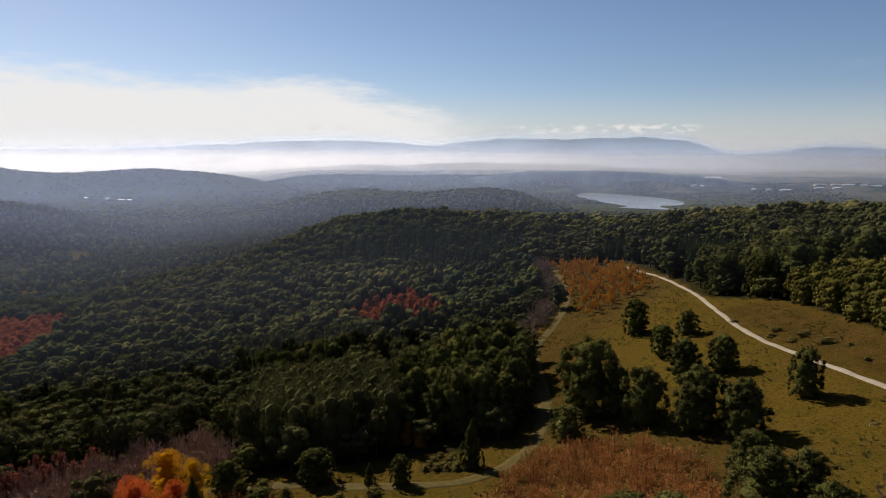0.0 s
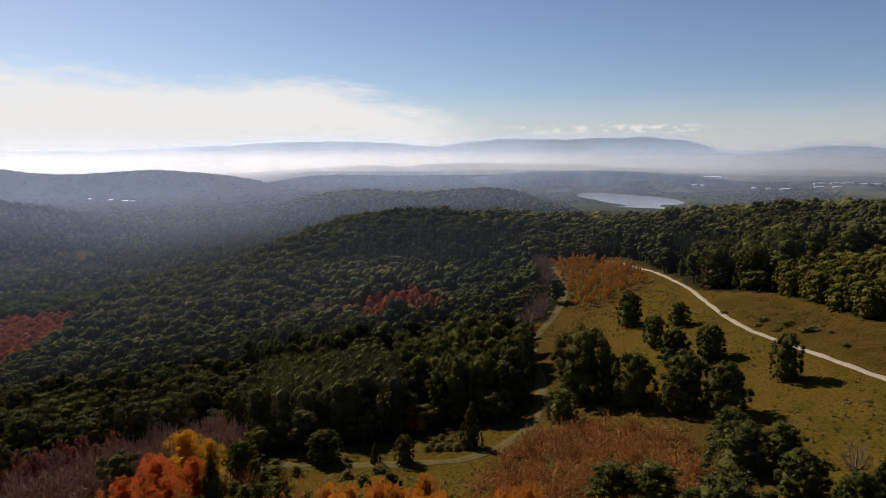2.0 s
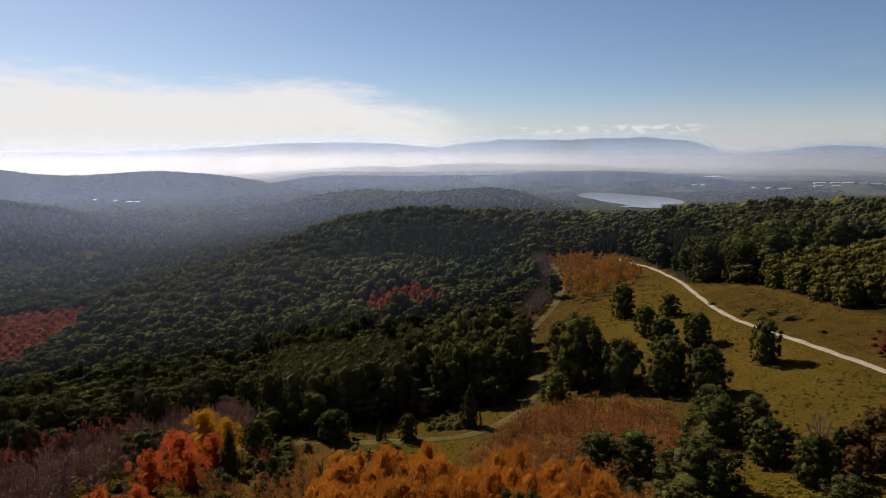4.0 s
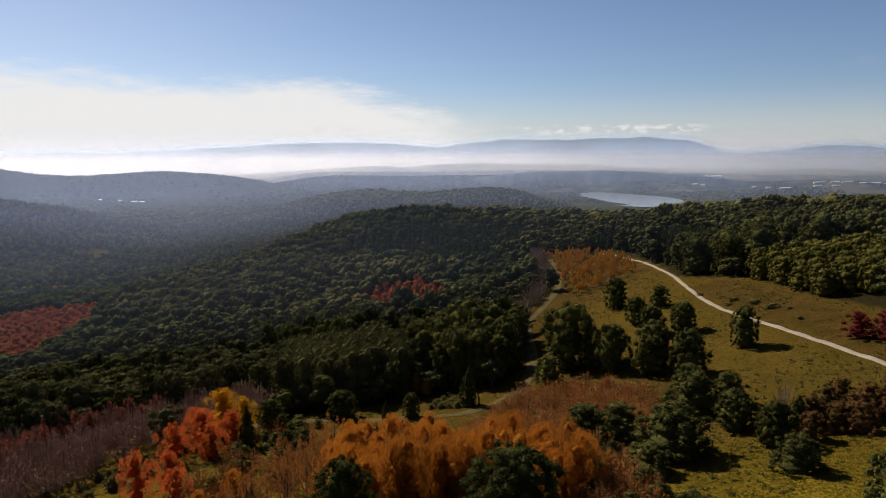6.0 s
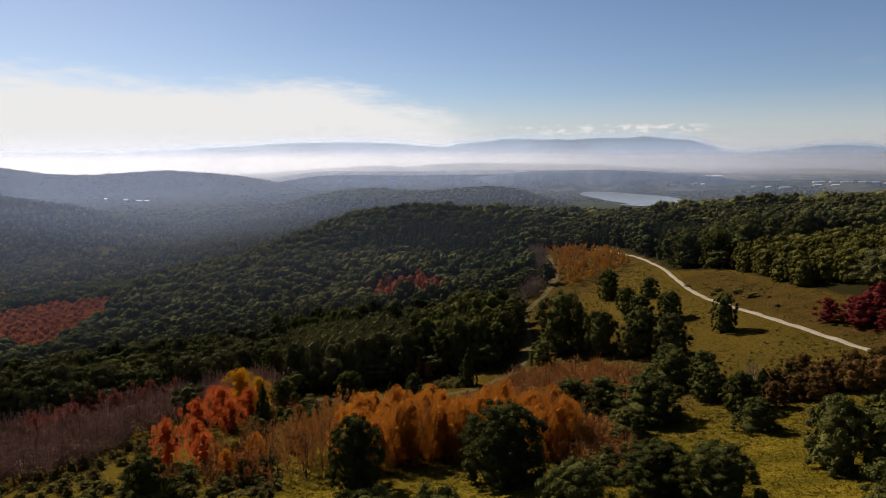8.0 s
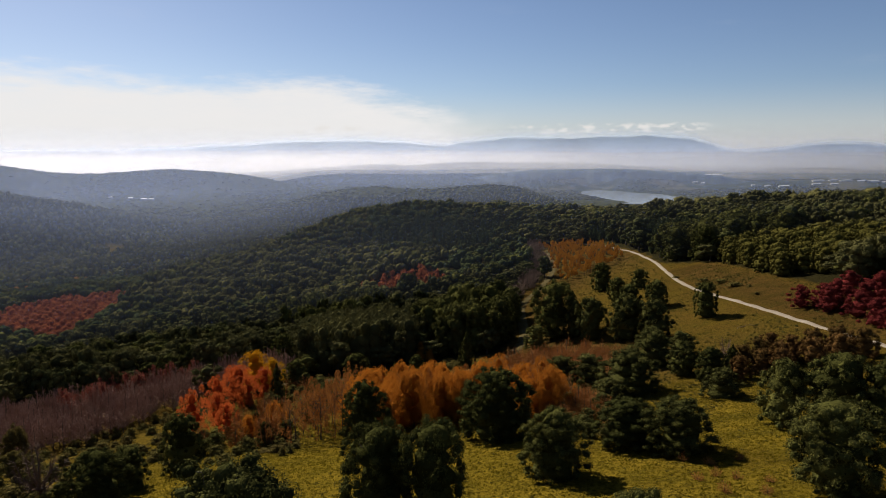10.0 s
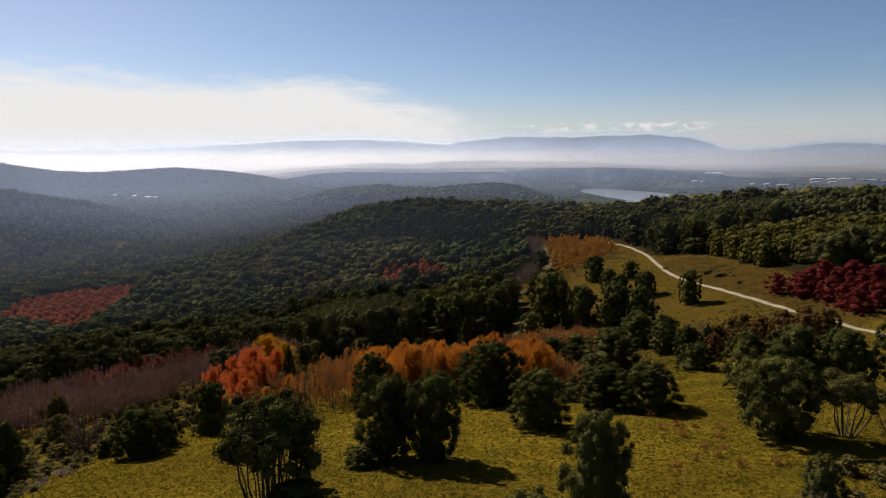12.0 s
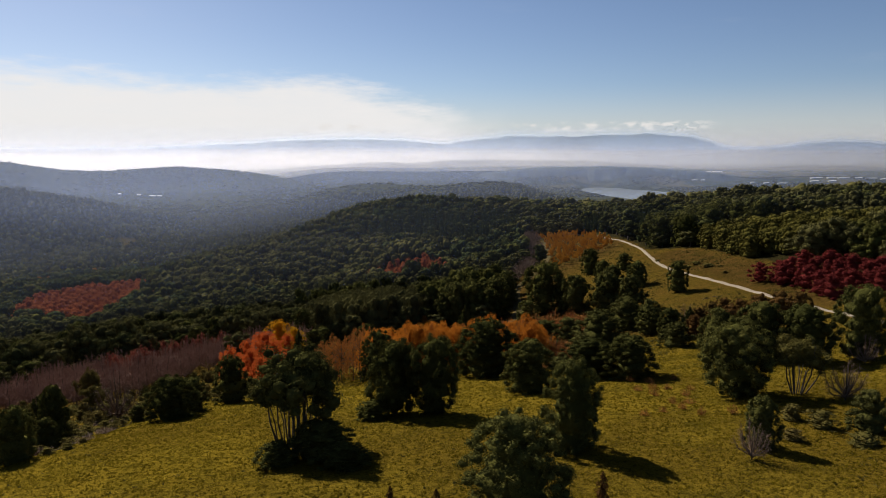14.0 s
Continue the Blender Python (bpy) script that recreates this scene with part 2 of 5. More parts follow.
def mesh_of(name, verts, faces, mat, smooth=False, uv=None):
    """A mesh from an array of places and one of triangles or quads."""
    verts, faces = np.asarray(verts, np.float32), np.asarray(faces, np.int32)
    k = faces.shape[1]
    me = bpy.data.meshes.new(name)
    me.vertices.add(len(verts))
    me.vertices.foreach_set("co", verts.ravel())
    me.loops.add(faces.size)
    me.loops.foreach_set("vertex_index", faces.ravel())
    me.polygons.add(len(faces))
    me.polygons.foreach_set("loop_start", np.arange(len(faces), dtype=np.int32) * k)
    if smooth:
        me.polygons.foreach_set("use_smooth", np.ones(len(faces), bool))
    if uv is not None:
        layer = me.uv_layers.new(name="UVMap")
        layer.data.foreach_set("uv", np.asarray(uv, np.float32)[faces.ravel()].ravel())
    me.update(calc_edges=True)
    me.materials.append(mat)
    return me


def ico(level):
    bm = bmesh.new()
    bmesh.ops.create_icosphere(bm, subdivisions=level, radius=1)
    v = np.array([p.co[:] for p in bm.verts])
    f = np.array([[p.index for p in q.verts] for q in bm.faces])
    bm.free()
    return v, f


ICO = {n: ico(n) for n in (1, 2, 3)}


class Shape:
    """Gathers triangles."""

    def __init__(self):
        self.v, self.f, self.n = [], [], 0

    def add(self, v, f):
        self.v.append(v)
        self.f.append(np.asarray(f) + self.n)
        self.n += len(v)

    def blob(self, centre, radii, level=1, rough=0.18):
        v, f = ICO[level]
        self.add(np.asarray(centre) + v * np.asarray(radii) * (1 + rough * rng.uniform(-1, 1, (len(v), 1))), f)

    def tube(self, points, radii, sides=6):
        points = np.asarray(points, float)
        rings = []
        for k, p in enumerate(points):
            way = points[min(k + 1, len(points) - 1)] - points[max(k - 1, 0)]
            way = way / (np.linalg.norm(way) + 1e-9)
            a = np.cross(way, (0.3, 1, 0.1))
            a /= np.linalg.norm(a) + 1e-9
            b = np.cross(way, a)
            ang = np.arange(sides) / sides * 2 * math.pi
            rings.append(p + radii[k] * (np.cos(ang)[:, None] * a + np.sin(ang)[:, None] * b))
        f = []
        for k in range(len(points) - 1):
            for s in range(sides):
                p, q = k * sides + s, k * sides + (s + 1) % sides
                f += [(p, q, q + sides), (p, q + sides, p + sides)]
        self.add(np.concatenate(rings), f)

    def leaves(self, puffs, count, size, upright=0.0, spread=0.5, inner=0):
        """Small leaf sprays over the outside of the clumps."""
        puffs = np.asarray(puffs, float)
        area = puffs[:, 3] * puffs[:, 5]
        area[len(puffs) - inner:] *= 0.35
        pick = rng.choice(len(puffs), count, p=area / area.sum())
        way = rng.normal(size=(count, 3))
        way /= np.linalg.norm(way, axis=1)[:, None]
        way[:, 2] = np.where(way[:, 2] < -0.6, -way[:, 2], way[:, 2])
        c, r = puffs[pick, :3], puffs[pick, 3:]
        p = c + way * r * rng.uniform(0.86, 1.12, (count, 1))
        deep = np.zeros(count, bool)
        for k, q in enumerate(puffs):
            deep |= ((((p - q[:3]) / q[3:]) ** 2).sum(1) < 0.50) & (pick != k)
        p, way = p[~deep], way[~deep]
        n = way + spread * rng.normal(size=way.shape)
        n /= np.linalg.norm(n, axis=1)[:, None]
        a = np.cross(n, rng.normal(size=n.shape))
        a[:, 2] += upright * np.sign(a[:, 2] + 1e-6)
        a /= np.linalg.norm(a, axis=1)[:, None] + 1e-9
        b = np.cross(n, a)
        s = size * rng.uniform(0.55, 1.35, (len(p), 1))
        tip, left, right = p + a * s, p - a * s * 0.6 + b * s * 0.62, p - a * s * 0.6 - b * s * 0.62
        self.add(np.stack([tip, left, right], 1).reshape(-1, 3), np.arange(3 * len(p)).reshape(-1, 3))

    def mesh(self, name, mat, smooth=False):
        return mesh_of(name, np.concatenate(self.v), np.concatenate(self.f), mat, smooth)


def part(name, me, parent, label=""):
    ob = new(name, me)
    ob.parent = parent
    return tagged(ob, label) if label else ob


# ---- ground ----
RED_FRINGE = [(-160, 182), (-156, 206), (-142, 222), (-118, 228), (-112, 218), (-130, 206), (-140, 190), (-150, 168)]
GLADES = [[(-420, 425), (-420, 470), (-385, 478), (-368, 448), (-372, 420)], [(-618, 1130), (-580, 1100), (-555, 1110), (-572, 1150), (-600, 1165)]]
LEFT_SLOPE = [(-190, -60), (-108, -60), (-112, 60), (-98, 97), (-90, 150), (-108, 150), (-120, 118), (-150, 106), (-190, 106)]
ORANGE_BAND = [(-44, 84), (-40, 116), (-26, 138), (-8, 138), (8, 124), (22, 112), (36, 98), (36, 82), (6, 90), (-20, 92)]
BROWN_STAND = [(-205, 150), (-190, 190), (-150, 200), (-120, 228), (-88, 256), (-80, 240), (-64, 222), (-84, 206), (-104, 172), (-108, 150), (-118, 126), (-138, 112), (-180, 118)]
RUST_PATCH = [(12, 160), (22, 184), (42, 206), (62, 200), (76, 175), (70, 140), (44, 122), (24, 138)]
RED_PLANTATION = [(-400, 490), (-430, 580), (-391, 612), (-320, 592), (-288, 535), (-284, 465), (-276, 400), (-320, 420)]
RED_KNOT = [(-70, 480), (-40, 510), (-8, 515), (12, 470), (8, 440), (-6, 440), (-14, 470), (-36, 455)]
FAR_ORANGE = [(106, 585), (145, 565), (155, 500), (151, 430), (126, 405), (92, 385), (100, 470)]
TRACK_BARE = [(88, 600), (104, 592), (102, 538), (95, 473), (85, 430), (67, 386), (54, 358), (46, 366), (57, 395), (73, 440), (82, 480), (88, 540)]
GOLD_STAND = [(168, 330), (178, 312), (177, 275), (180, 240), (188, 226), (206, 240), (250, 235), (300, 230), (300, 310), (230, 335)]
PINES = [(164, 406), (172, 450), (170, 540), (152, 584), (176, 604), (214, 590), (226, 480), (210, 412)]
EDGE_TREES = [(162, 372), (168, 404), (200, 420), (236, 396), (228, 340), (176, 336)]
THICKET = [(-68, 238), (-72, 296), (-54, 318), (-28, 308), (-12, 270), (-10, 228), (-38, 219), (-64, 223)]
CLEARING = [
    (-110, -400), (300, -400), (300, 90), (200, 150), (190, 174), (178, 250), (177, 320), (166, 339), (156, 364), (165, 445),
    (164, 540), (140, 575), (109, 590), (98, 500), (86, 425), (64, 385), (50, 330), (44, 283), (42, 250), (30, 220),
    (-60, 214), (-78, 195), (-92, 150), (-100, 97), (-112, 60), (-118, 12), (-110, -19),
]
ROAD = [(140, 590), (156, 540), (160, 490), (161, 445), (157, 385), (149, 335), (143, 300), (141, 270), (142, 245), (144, 210), (146, 170), (147, 120), (149, 70), (154, 10), (162, -60)]
TRACK = [(112, 590), (108, 538), (101, 473), (91, 427), (73, 381), (60, 356), (54, 327), (50, 278), (47, 250), (37, 214), (25, 195), (8, 187), (-10, 190), (-32, 198), (-60, 203), (-85, 200)]


def inside(poly, x, y):
    x, y = np.asarray(x, float), np.asarray(y, float)
    hit = np.zeros(np.broadcast(x, y).shape, bool)
    for (ax, ay), (bx, by) in zip(poly, poly[1:] + poly[:1]):
        if ay != by:
            hit ^= ((ay > y) != (by > y)) & (x < (bx - ax) * (y - ay) / (by - ay) + ax)
    return hit


def smooth_line(points, step):
    p = np.asarray(points, float)
    for _ in range(3):
        p = np.concatenate([p[:1], np.stack([0.75 * p[:-1] + 0.25 * p[1:], 0.25 * p[:-1] + 0.75 * p[1:]], 1).reshape(-1, 2), p[-1:]])
    d = np.r_[0, np.cumsum(np.hypot(*np.diff(p, axis=0).T))]
    s = np.arange(0, d[-1], step)
    return np.stack([np.interp(s, d, p[:, 0]), np.interp(s, d, p[:, 1])], 1)


def off_line(line, x, y):
    """How far places lie from a line."""
    best = np.full(np.shape(x), 1e9)
    for px, py in line:
        best = np.minimum(best, (x - px) ** 2 + (y - py) ** 2)
    return np.sqrt(best)


ROAD_LINE, TRACK_LINE = smooth_line(ROAD, 2.0), smooth_line(TRACK, 2.0)


def ground_material():
    m, t = material("grassland")
    cover = put(t, "ShaderNodeAttribute")
    cover.attribute_name = "cover"
    sep = t.nodes.new("ShaderNodeSeparateColor")
    t.links.new(cover.outputs["Color"], sep.inputs[0])
    grass, dry, field, canopy = sep.outputs[0], sep.outputs[1], sep.outputs[2], cover.outputs["Alpha"]
    big, mid, small, tiny = world_noise(t, 0.018, 4), world_noise(t, 0.12, 5, 0.62), world_noise(t, 0.9, 5, 0.7), world_noise(t, 3.2, 3, 0.7)
    green = blend(t, ramp(t, mid, 0.35, 0.68), (0.1256, 0.0886, 0.0095), (0.1892, 0.1264, 0.0129))
    green = blend(t, ramp(t, big, 0.45, 0.62), green, (0.1204, 0.0791, 0.0095))
    tan = blend(t, ramp(t, mid, 0.35, 0.65), (0.0843, 0.0464, 0.0129), (0.0568, 0.0353, 0.0086))
    green = blend(t, dry, green, tan)
    rank = world_noise(t, 0.055, 6, 0.68)
    green = blend(t, math_node(t, "MULTIPLY", ramp(t, rank, 0.50, 0.68), 0.42), green, (0.0396, 0.0335, 0.0052))
    green = blend(t, math_node(t, "MULTIPLY", ramp(t, small, 0.46, 0.66), 0.65), green, (0.0172, 0.0146, 0.0026))
    green = blend(t, math_node(t, "MULTIPLY", ramp(t, tiny, 0.48, 0.66), 0.55), green, (0.0172, 0.0146, 0.0026))
    litter = blend(t, mid, (0.0155, 0.0138, 0.0052), (0.0292, 0.0232, 0.0086))
    c = blend(t, grass, litter, green)
    crowns = world_noise(t, 0.10, 4, 0.6)
    woods = blend(t, ramp(t, crowns, 0.38, 0.66), (0.0189, 0.0224, 0.0103), (0.0602, 0.0602, 0.0241))
    c = blend(t, canopy, c, woods)
    crop = blend(t, ramp(t, world_noise(t, 0.006, 2), 0.45, 0.55), (0.0258, 0.031, 0.0155), (0.0645, 0.0585, 0.031))
    c = blend(t, field, c, crop)
    rough = math_node(t, "ADD", small, math_node(t, "MULTIPLY", tiny, 0.6))
    up = put(t, "ShaderNodeBump", Height=rough, Strength=1.0, Distance=0.9)
    face = put(t, "ShaderNodeBsdfPrincipled", Base_Color=c, Roughness=0.95, Specular_IOR_Level=0.0, Normal=up.outputs[0])
    t.links.new(face.outputs[0], put(t, "ShaderNodeOutputMaterial").inputs[0])
    return m


def build_ground():
    az = np.radians(np.concatenate([np.arange(-180, -46, 6), np.arange(-46, 46.01, 0.32), np.arange(52, 180.1, 6)]))
    rad = np.concatenate([[1.0, 40, 80], np.geomspace(100, 4980, 260)])
    a, r = np.meshgrid(az, rad)
    x, y = r * np.sin(a), r * np.cos(a) - 200
    z = ground(x, y)
    n, m = x.shape
    i = np.arange(n * m).reshape(n, m)
    faces = np.stack([i[:-1, :-1], i[:-1, 1:], i[1:, 1:], i[1:, :-1]], -1).reshape(-1, 4)[:, ::-1]
    ob = new("ground", mesh_of("ground", np.stack([x, y, z], -1).reshape(-1, 3), faces, ground_material(), True))
    near = r < 1000
    grass = np.where(near, inside(CLEARING, x, y), 0).astype(float)
    grass = np.maximum(grass, near * inside(LEFT_SLOPE, x, y)) + near * inside(BROWN_STAND, x, y)
    for poly in GLADES:
        grass = np.maximum(grass, inside(poly, x, y))
    back = (y < 0) & (np.abs(x) < 400) | (y < -60)
    grass = np.maximum(grass, back)
    dry = np.exp(-(off_line(TRACK_LINE[::4], x, y) / 22) ** 2) * (y > 215) + np.exp(-(((x - 118) / 40) ** 2 + ((y - 480) / 75) ** 2)) + 0.85 * np.exp(-(((x - 55) / 30) ** 2 + ((y - 165) / 38) ** 2))
    dry = dry + 0.68 * np.clip((y - 60) / 90, 0, 1)
    dry = np.clip(dry + 0.4 * np.exp(-((x - 160) / 16) ** 2) * (y > 120) * (y < 330), 0, 1)
    dry = np.maximum(dry, 0.5 * inside(LEFT_SLOPE, x, y))
    dry = np.maximum(dry, 0.8 * inside(BROWN_STAND, x, y))
    field = np.clip((np.hypot(x, y) - 2500) / 300, 0, 1) * (x > 300) + np.clip((np.hypot(x, y) - 3300) / 300, 0, 1) * (x <= 300)
    canopy = np.clip((np.hypot(x, y) - 1100) / 500, 0, 1)
    col = ob.data.color_attributes.new("cover", "FLOAT_COLOR", "POINT")
    col.data.foreach_set("color", np.stack([grass, dry, field, canopy], -1).astype(np.float32).ravel())
    return tagged(ob, "rolling hillside of olive-green grass and leaf litter", "ground", kind="structure")


build_ground()


def strip(name, line, half, mat, lift, label, crown=0.05):
    """A road or track laid over the ground, slightly domed, with wandering edges."""
    way = np.gradient(line, axis=0)
    way /= np.hypot(*way.T)[:, None]
    side = np.stack([way[:, 1], -way[:, 0]], 1)
    across = np.array([-1.12, -1, -0.5, 0, 0.5, 1, 1.12])
    high = np.array([-0.45, 0.0, 0.7, 1.0, 0.7, 0.0, -0.45])
    rows = []
    for k, u in enumerate(across):
        w = half * u * (1 + 0.03 * np.sin(np.arange(len(line)) * 0.37 + k // 4 * 2) + 0.015 * np.sin(np.arange(len(line)) * 1.3 + k))
        p = line + side * w[:, None]
        rows.append(np.c_[p, ground(p[:, 0], p[:, 1]) + lift + crown * high[k] + (high[k] < 0) * -0.4])
    v = np.stack(rows, 1)
    n, m = v.shape[:2]
    i = np.arange(n * m).reshape(n, m)
    faces = np.stack([i[:-1, :-1], i[:-1, 1:], i[1:, 1:], i[1:, :-1]], -1).reshape(-1, 4)
    ob = new(name, mesh_of(name, v.reshape(-1, 3), faces, mat, True))
    return tagged(ob, label, "road", kind="structure")


strip("road", ROAD_LINE, 1.1, GRAVEL, 0.14, "pale gravel road winding across the grassy slope", 0.12)
strip("track", TRACK_LINE, 2.7, DIRT, 0.10, "worn dirt vehicle track along the edge of the forest")

# ---- trees ----
# Every kind is built at 10 m high and 10 m wide, in a few shapes, and planted at its true size.


def trunk_shape(height, girth, limbs, reach, lean=0.3, start=0.35, sides=6):
    s = Shape()
    tip = np.array([rng.uniform(-lean, lean), rng.uniform(-lean, lean), height])
    spine = [tip * f + np.array([rng.uniform(-0.12, 0.12), rng.uniform(-0.12, 0.12), 0]) * (f > 0) for f in (0, 0.25, 0.5, 0.75, 1)]
    spine[0] = np.array([0, 0, -0.6])
    s.tube(spine, [girth * 1.25, girth, girth * 0.75, girth * 0.5, girth * 0.22], sides)
    for k in range(limbs):
        f = rng.uniform(start, 0.85)
        a = k * 2.4 + rng.uniform(-0.5, 0.5)
        root = tip * f
        out = np.array([math.cos(a), math.sin(a), 0]) * reach * rng.uniform(0.6, 1.0)
        s.tube([root, root + out * 0.5 + (0, 0, 0.9), root + out + (0, 0, 2.0)], [girth * 0.45, girth * 0.3, girth * 0.1], 4)
    return s


def egg(f):
    return 4.7 * math.sqrt(max(0.03, 1 - ((f - 0.38) / 0.64) ** 2))


def broad(f):
    return 4.8 * math.sqrt(max(0.03, 1 - ((f - 0.52) / 0.60) ** 2))


def cone(f):
    return 4.7 * (1 - f**1.5) * (0.8 + 0.2 * min(1.0, 6 * f))


def column(f):
    return 4.7 * max(0.03, 1 - (abs(f - 0.36) / 0.645) ** 3.2) ** 0.5


def dome(f):
    return 4.8 * math.sqrt(max(0.03, 1 - (0.985 * f) ** 2.2))


def lumpy(n, profile, low, high, size=(0.7, 1.25), wob=0.22, tall=0.85, cores=4, fill=0.74):
    """Leaf clumps over an uneven envelope, and the dense inner crown that they grow on."""
    seed, out, inner = rng.uniform(0, 60), [], []

    def reach(f, a):
        return profile(f) * (1 + 2 * wob * noise.noise((1.2 * math.cos(a), 1.2 * math.sin(a), 3.2 * f + seed)))

    for k in range(n):
        f, a, r = (k + 0.5) / n, k * 2.399 + rng.uniform(-0.5, 0.5), rng.uniform(*size)
        q = max(0.0, reach(f, a) - 0.55 * r) * rng.uniform(0.86, 1.05)
        out.append((q * math.cos(a), q * math.sin(a), low + (high - low) * f + rng.uniform(-0.3, 0.3) - (r * tall * 0.6 if f > 0.8 else 0), r, r, r * tall * rng.uniform(0.8, 1.2)))
    for k in range(cores):
        f, a = (k + 0.5) / cores, k * 2.399
        r = profile(f) * fill
        inner.append((0.25 * math.cos(a), 0.25 * math.sin(a), low + (high - low) * f * 0.94, r, r, max(0.8 * (high - low) / cores, 0.45 * r)))
    return out, inner


def gum_crown(n=15, low=3.2):
    return lumpy(n, broad, low, 9.7, (1.0, 1.75), 0.26, 0.75, 3, 0.70)


def upright_puffs(n=9):
    out = []
    for k in range(n):
        a, q = k * 2.399 + rng.uniform(-0.4, 0.4), math.sqrt((k + 0.3) / n)
        z = 6.9 - 3.0 * q + rng.uniform(-1.4, 1.2)
        r = rng.uniform(1.0, 1.6)
        out.append((3.6 * q * math.cos(a), 3.6 * q * math.sin(a), z, r, r, rng.uniform(1.5, 2.4)))
    return out


def crown_mesh(name, puffs, mat, count, size, level=1, upright=0.0, core=0.86, spread=0.5, lump=0.0):
    s = Shape()
    clumps, inner = puffs if isinstance(puffs, tuple) else (puffs, puffs)
    for p in inner:
        s.blob(p[:3], np.array(p[3:]) * core, level, 0.24)
    if lump:
        for p in clumps:
            s.blob(p[:3], np.array(p[3:]) * lump, 1, 0.22)
    s.leaves(clumps + inner if inner is not clumps else clumps, count, size, upright, spread, inner=len(inner) if inner is not clumps else 0)
    return s.mesh(name, mat)


def bare_mesh(name, mat, stems, twigs, spread, start, thick=0.03, limb=0.10):
    """A leafless crown: rising branches that fork into fine twigs."""
    s = Shape()
    for k in range(stems):
        a, q = k * 2.399 + rng.uniform(-0.3, 0.3), spread * math.sqrt((k + 0.6) / stems)
        root = np.array([0.0, 0, start * rng.uniform(0.5, 1.4)])
        tip = np.array([q * math.cos(a), q * math.sin(a), 9.6 - 0.25 * q * q + rng.uniform(-1.8, 0.2)])
        mid = root * 0.45 + tip * 0.55 + np.array([0.2 * tip[0], 0.2 * tip[1], -0.5])
        s.tube([root, mid, tip], [limb, limb * 0.6, limb * 0.14], 3)
        for _ in range(twigs):
            f = rng.uniform(0.2, 1.0)
            p = mid + (tip - mid) * (2 * f - 1) if f > 0.5 else root + (mid - root) * 2 * f
            d = np.array([math.cos(a), math.sin(a), 0.8]) + rng.normal(size=3) * 1.1
            e = p + d / np.linalg.norm(d) * rng.uniform(0.7, 1.9)
            b = np.cross(e - p, rng.normal(size=3))
            b = b / np.linalg.norm(b) * thick * rng.uniform(0.7, 1.4)
            s.add(np.stack([p + b, p - b, e]), [(0, 1, 2)])
    return s.mesh(name, mat)


KINDS = {}


def kind(name, shapes, root, label, category, make, group=""):
    """make(k) gives the parts of shape k: (name, mesh, label) each."""
    KINDS[name] = dict(shapes=shapes, root=root, label=label, category=category, make=make, group=group, made={}, meshes={})


def plant(name, x, y, high, wide, shape=None, group="", label="", sink=0.1):
    info = KINDS[name]
    k = int(rng.integers(info["shapes"])) if shape is None else shape
    z = float(ground(x, y)) - sink
    m = Matrix.LocRotScale((x, y, z), Euler((0, 0, rng.uniform(0, 6.283))), (wide / 10, wide / 10, high / 10))
    if k not in info["made"]:
        root = new(info["root"])
        root.empty_display_size = 0.5
        for p in info["make"](k):
            part(p[0], p[1], root, p[2])
        root.matrix_basis = m
        tagged(root, info["label"], info["category"], info["group"])
        info["made"][k] = root
    else:
        first = info["made"][k]
        root = copy_thing(first, m @ Matrix.Diagonal((*(1 / s for s in first.scale), 1)))
    if group:
        root["group"] = group
    if label:
        root["label"] = label
    return root


def leafy(puff_maker, leaf, bark, count, size, girth=0.28, level=1, limbs=5, reach=2.2, trunk=7.5, upright=0.0, core=0.86, start=0.35, spread=0.5, lump=0.0):
    def make(k):
        puffs = puff_maker()
        return [("trunk", trunk_shape(trunk, girth, limbs, reach, start=start).mesh("trunk", bark), ""), ("crown", crown_mesh("crown", puffs, leaf, count, size, level, upright, core, spread, lump), "")]

    return make


kind("gum", 6, "gum_tree", "tall olive-green gum tree with a clumped crown", "tree", leafy(gum_crown, LEAF_GUM, BARK, 1500, 0.25, core=0.8, spread=0.30, lump=0.78), "forest gum trees")
kind("gum_dark", 4, "gum_tree", "dark green gum tree standing in close forest", "tree", leafy(lambda: gum_crown(17, 2.2), LEAF_DARK, BARK_DARK, 1500, 0.25, core=0.8, spread=0.30, lump=0.78), "forest gum trees")
kind("grey_gum", 3, "gum_tree", "grey-green young gum tree in close forest", "tree", leafy(lambda: gum_crown(16, 1.8), LEAF_GREY, BARK, 1500, 0.25, core=0.8, spread=0.30, lump=0.78), "forest gum trees")
kind("slender", 3, "slender_tree", "slender olive-green tree in a dense dark stand", "tree", leafy(lambda: lumpy(16, column, 0.4, 9.6, (0.7, 1.2), 0.18, 1.4, 4, 0.84), LEAF_GUM, BARK_DARK, 1700, 0.22, upright=0.8, limbs=2), "slender trees")
kind("evergreen", 5, "evergreen_tree", "dark evergreen tree with a dense rounded crown on grass", "tree", leafy(lambda: lumpy(64, egg, 0.4, 9.7, (0.5, 0.95), 0.15, 0.85, 4, 0.80), LEAF_DARK, BARK_DARK, 6500, 0.165, start=0.2, core=0.95, spread=0.35, lump=0.74), "paddock evergreens")
kind("canopy", 4, "evergreen_tree", "olive-green evergreen tree with a billowing rounded crown", "tree", leafy(lambda: lumpy(58, egg, 0.4, 9.7, (0.55, 1.05), 0.17, 0.85, 4, 0.80), LEAF_BUSH, BARK_DARK, 6500, 0.165, start=0.2, core=0.95, spread=0.35, lump=0.76), "paddock evergreens")
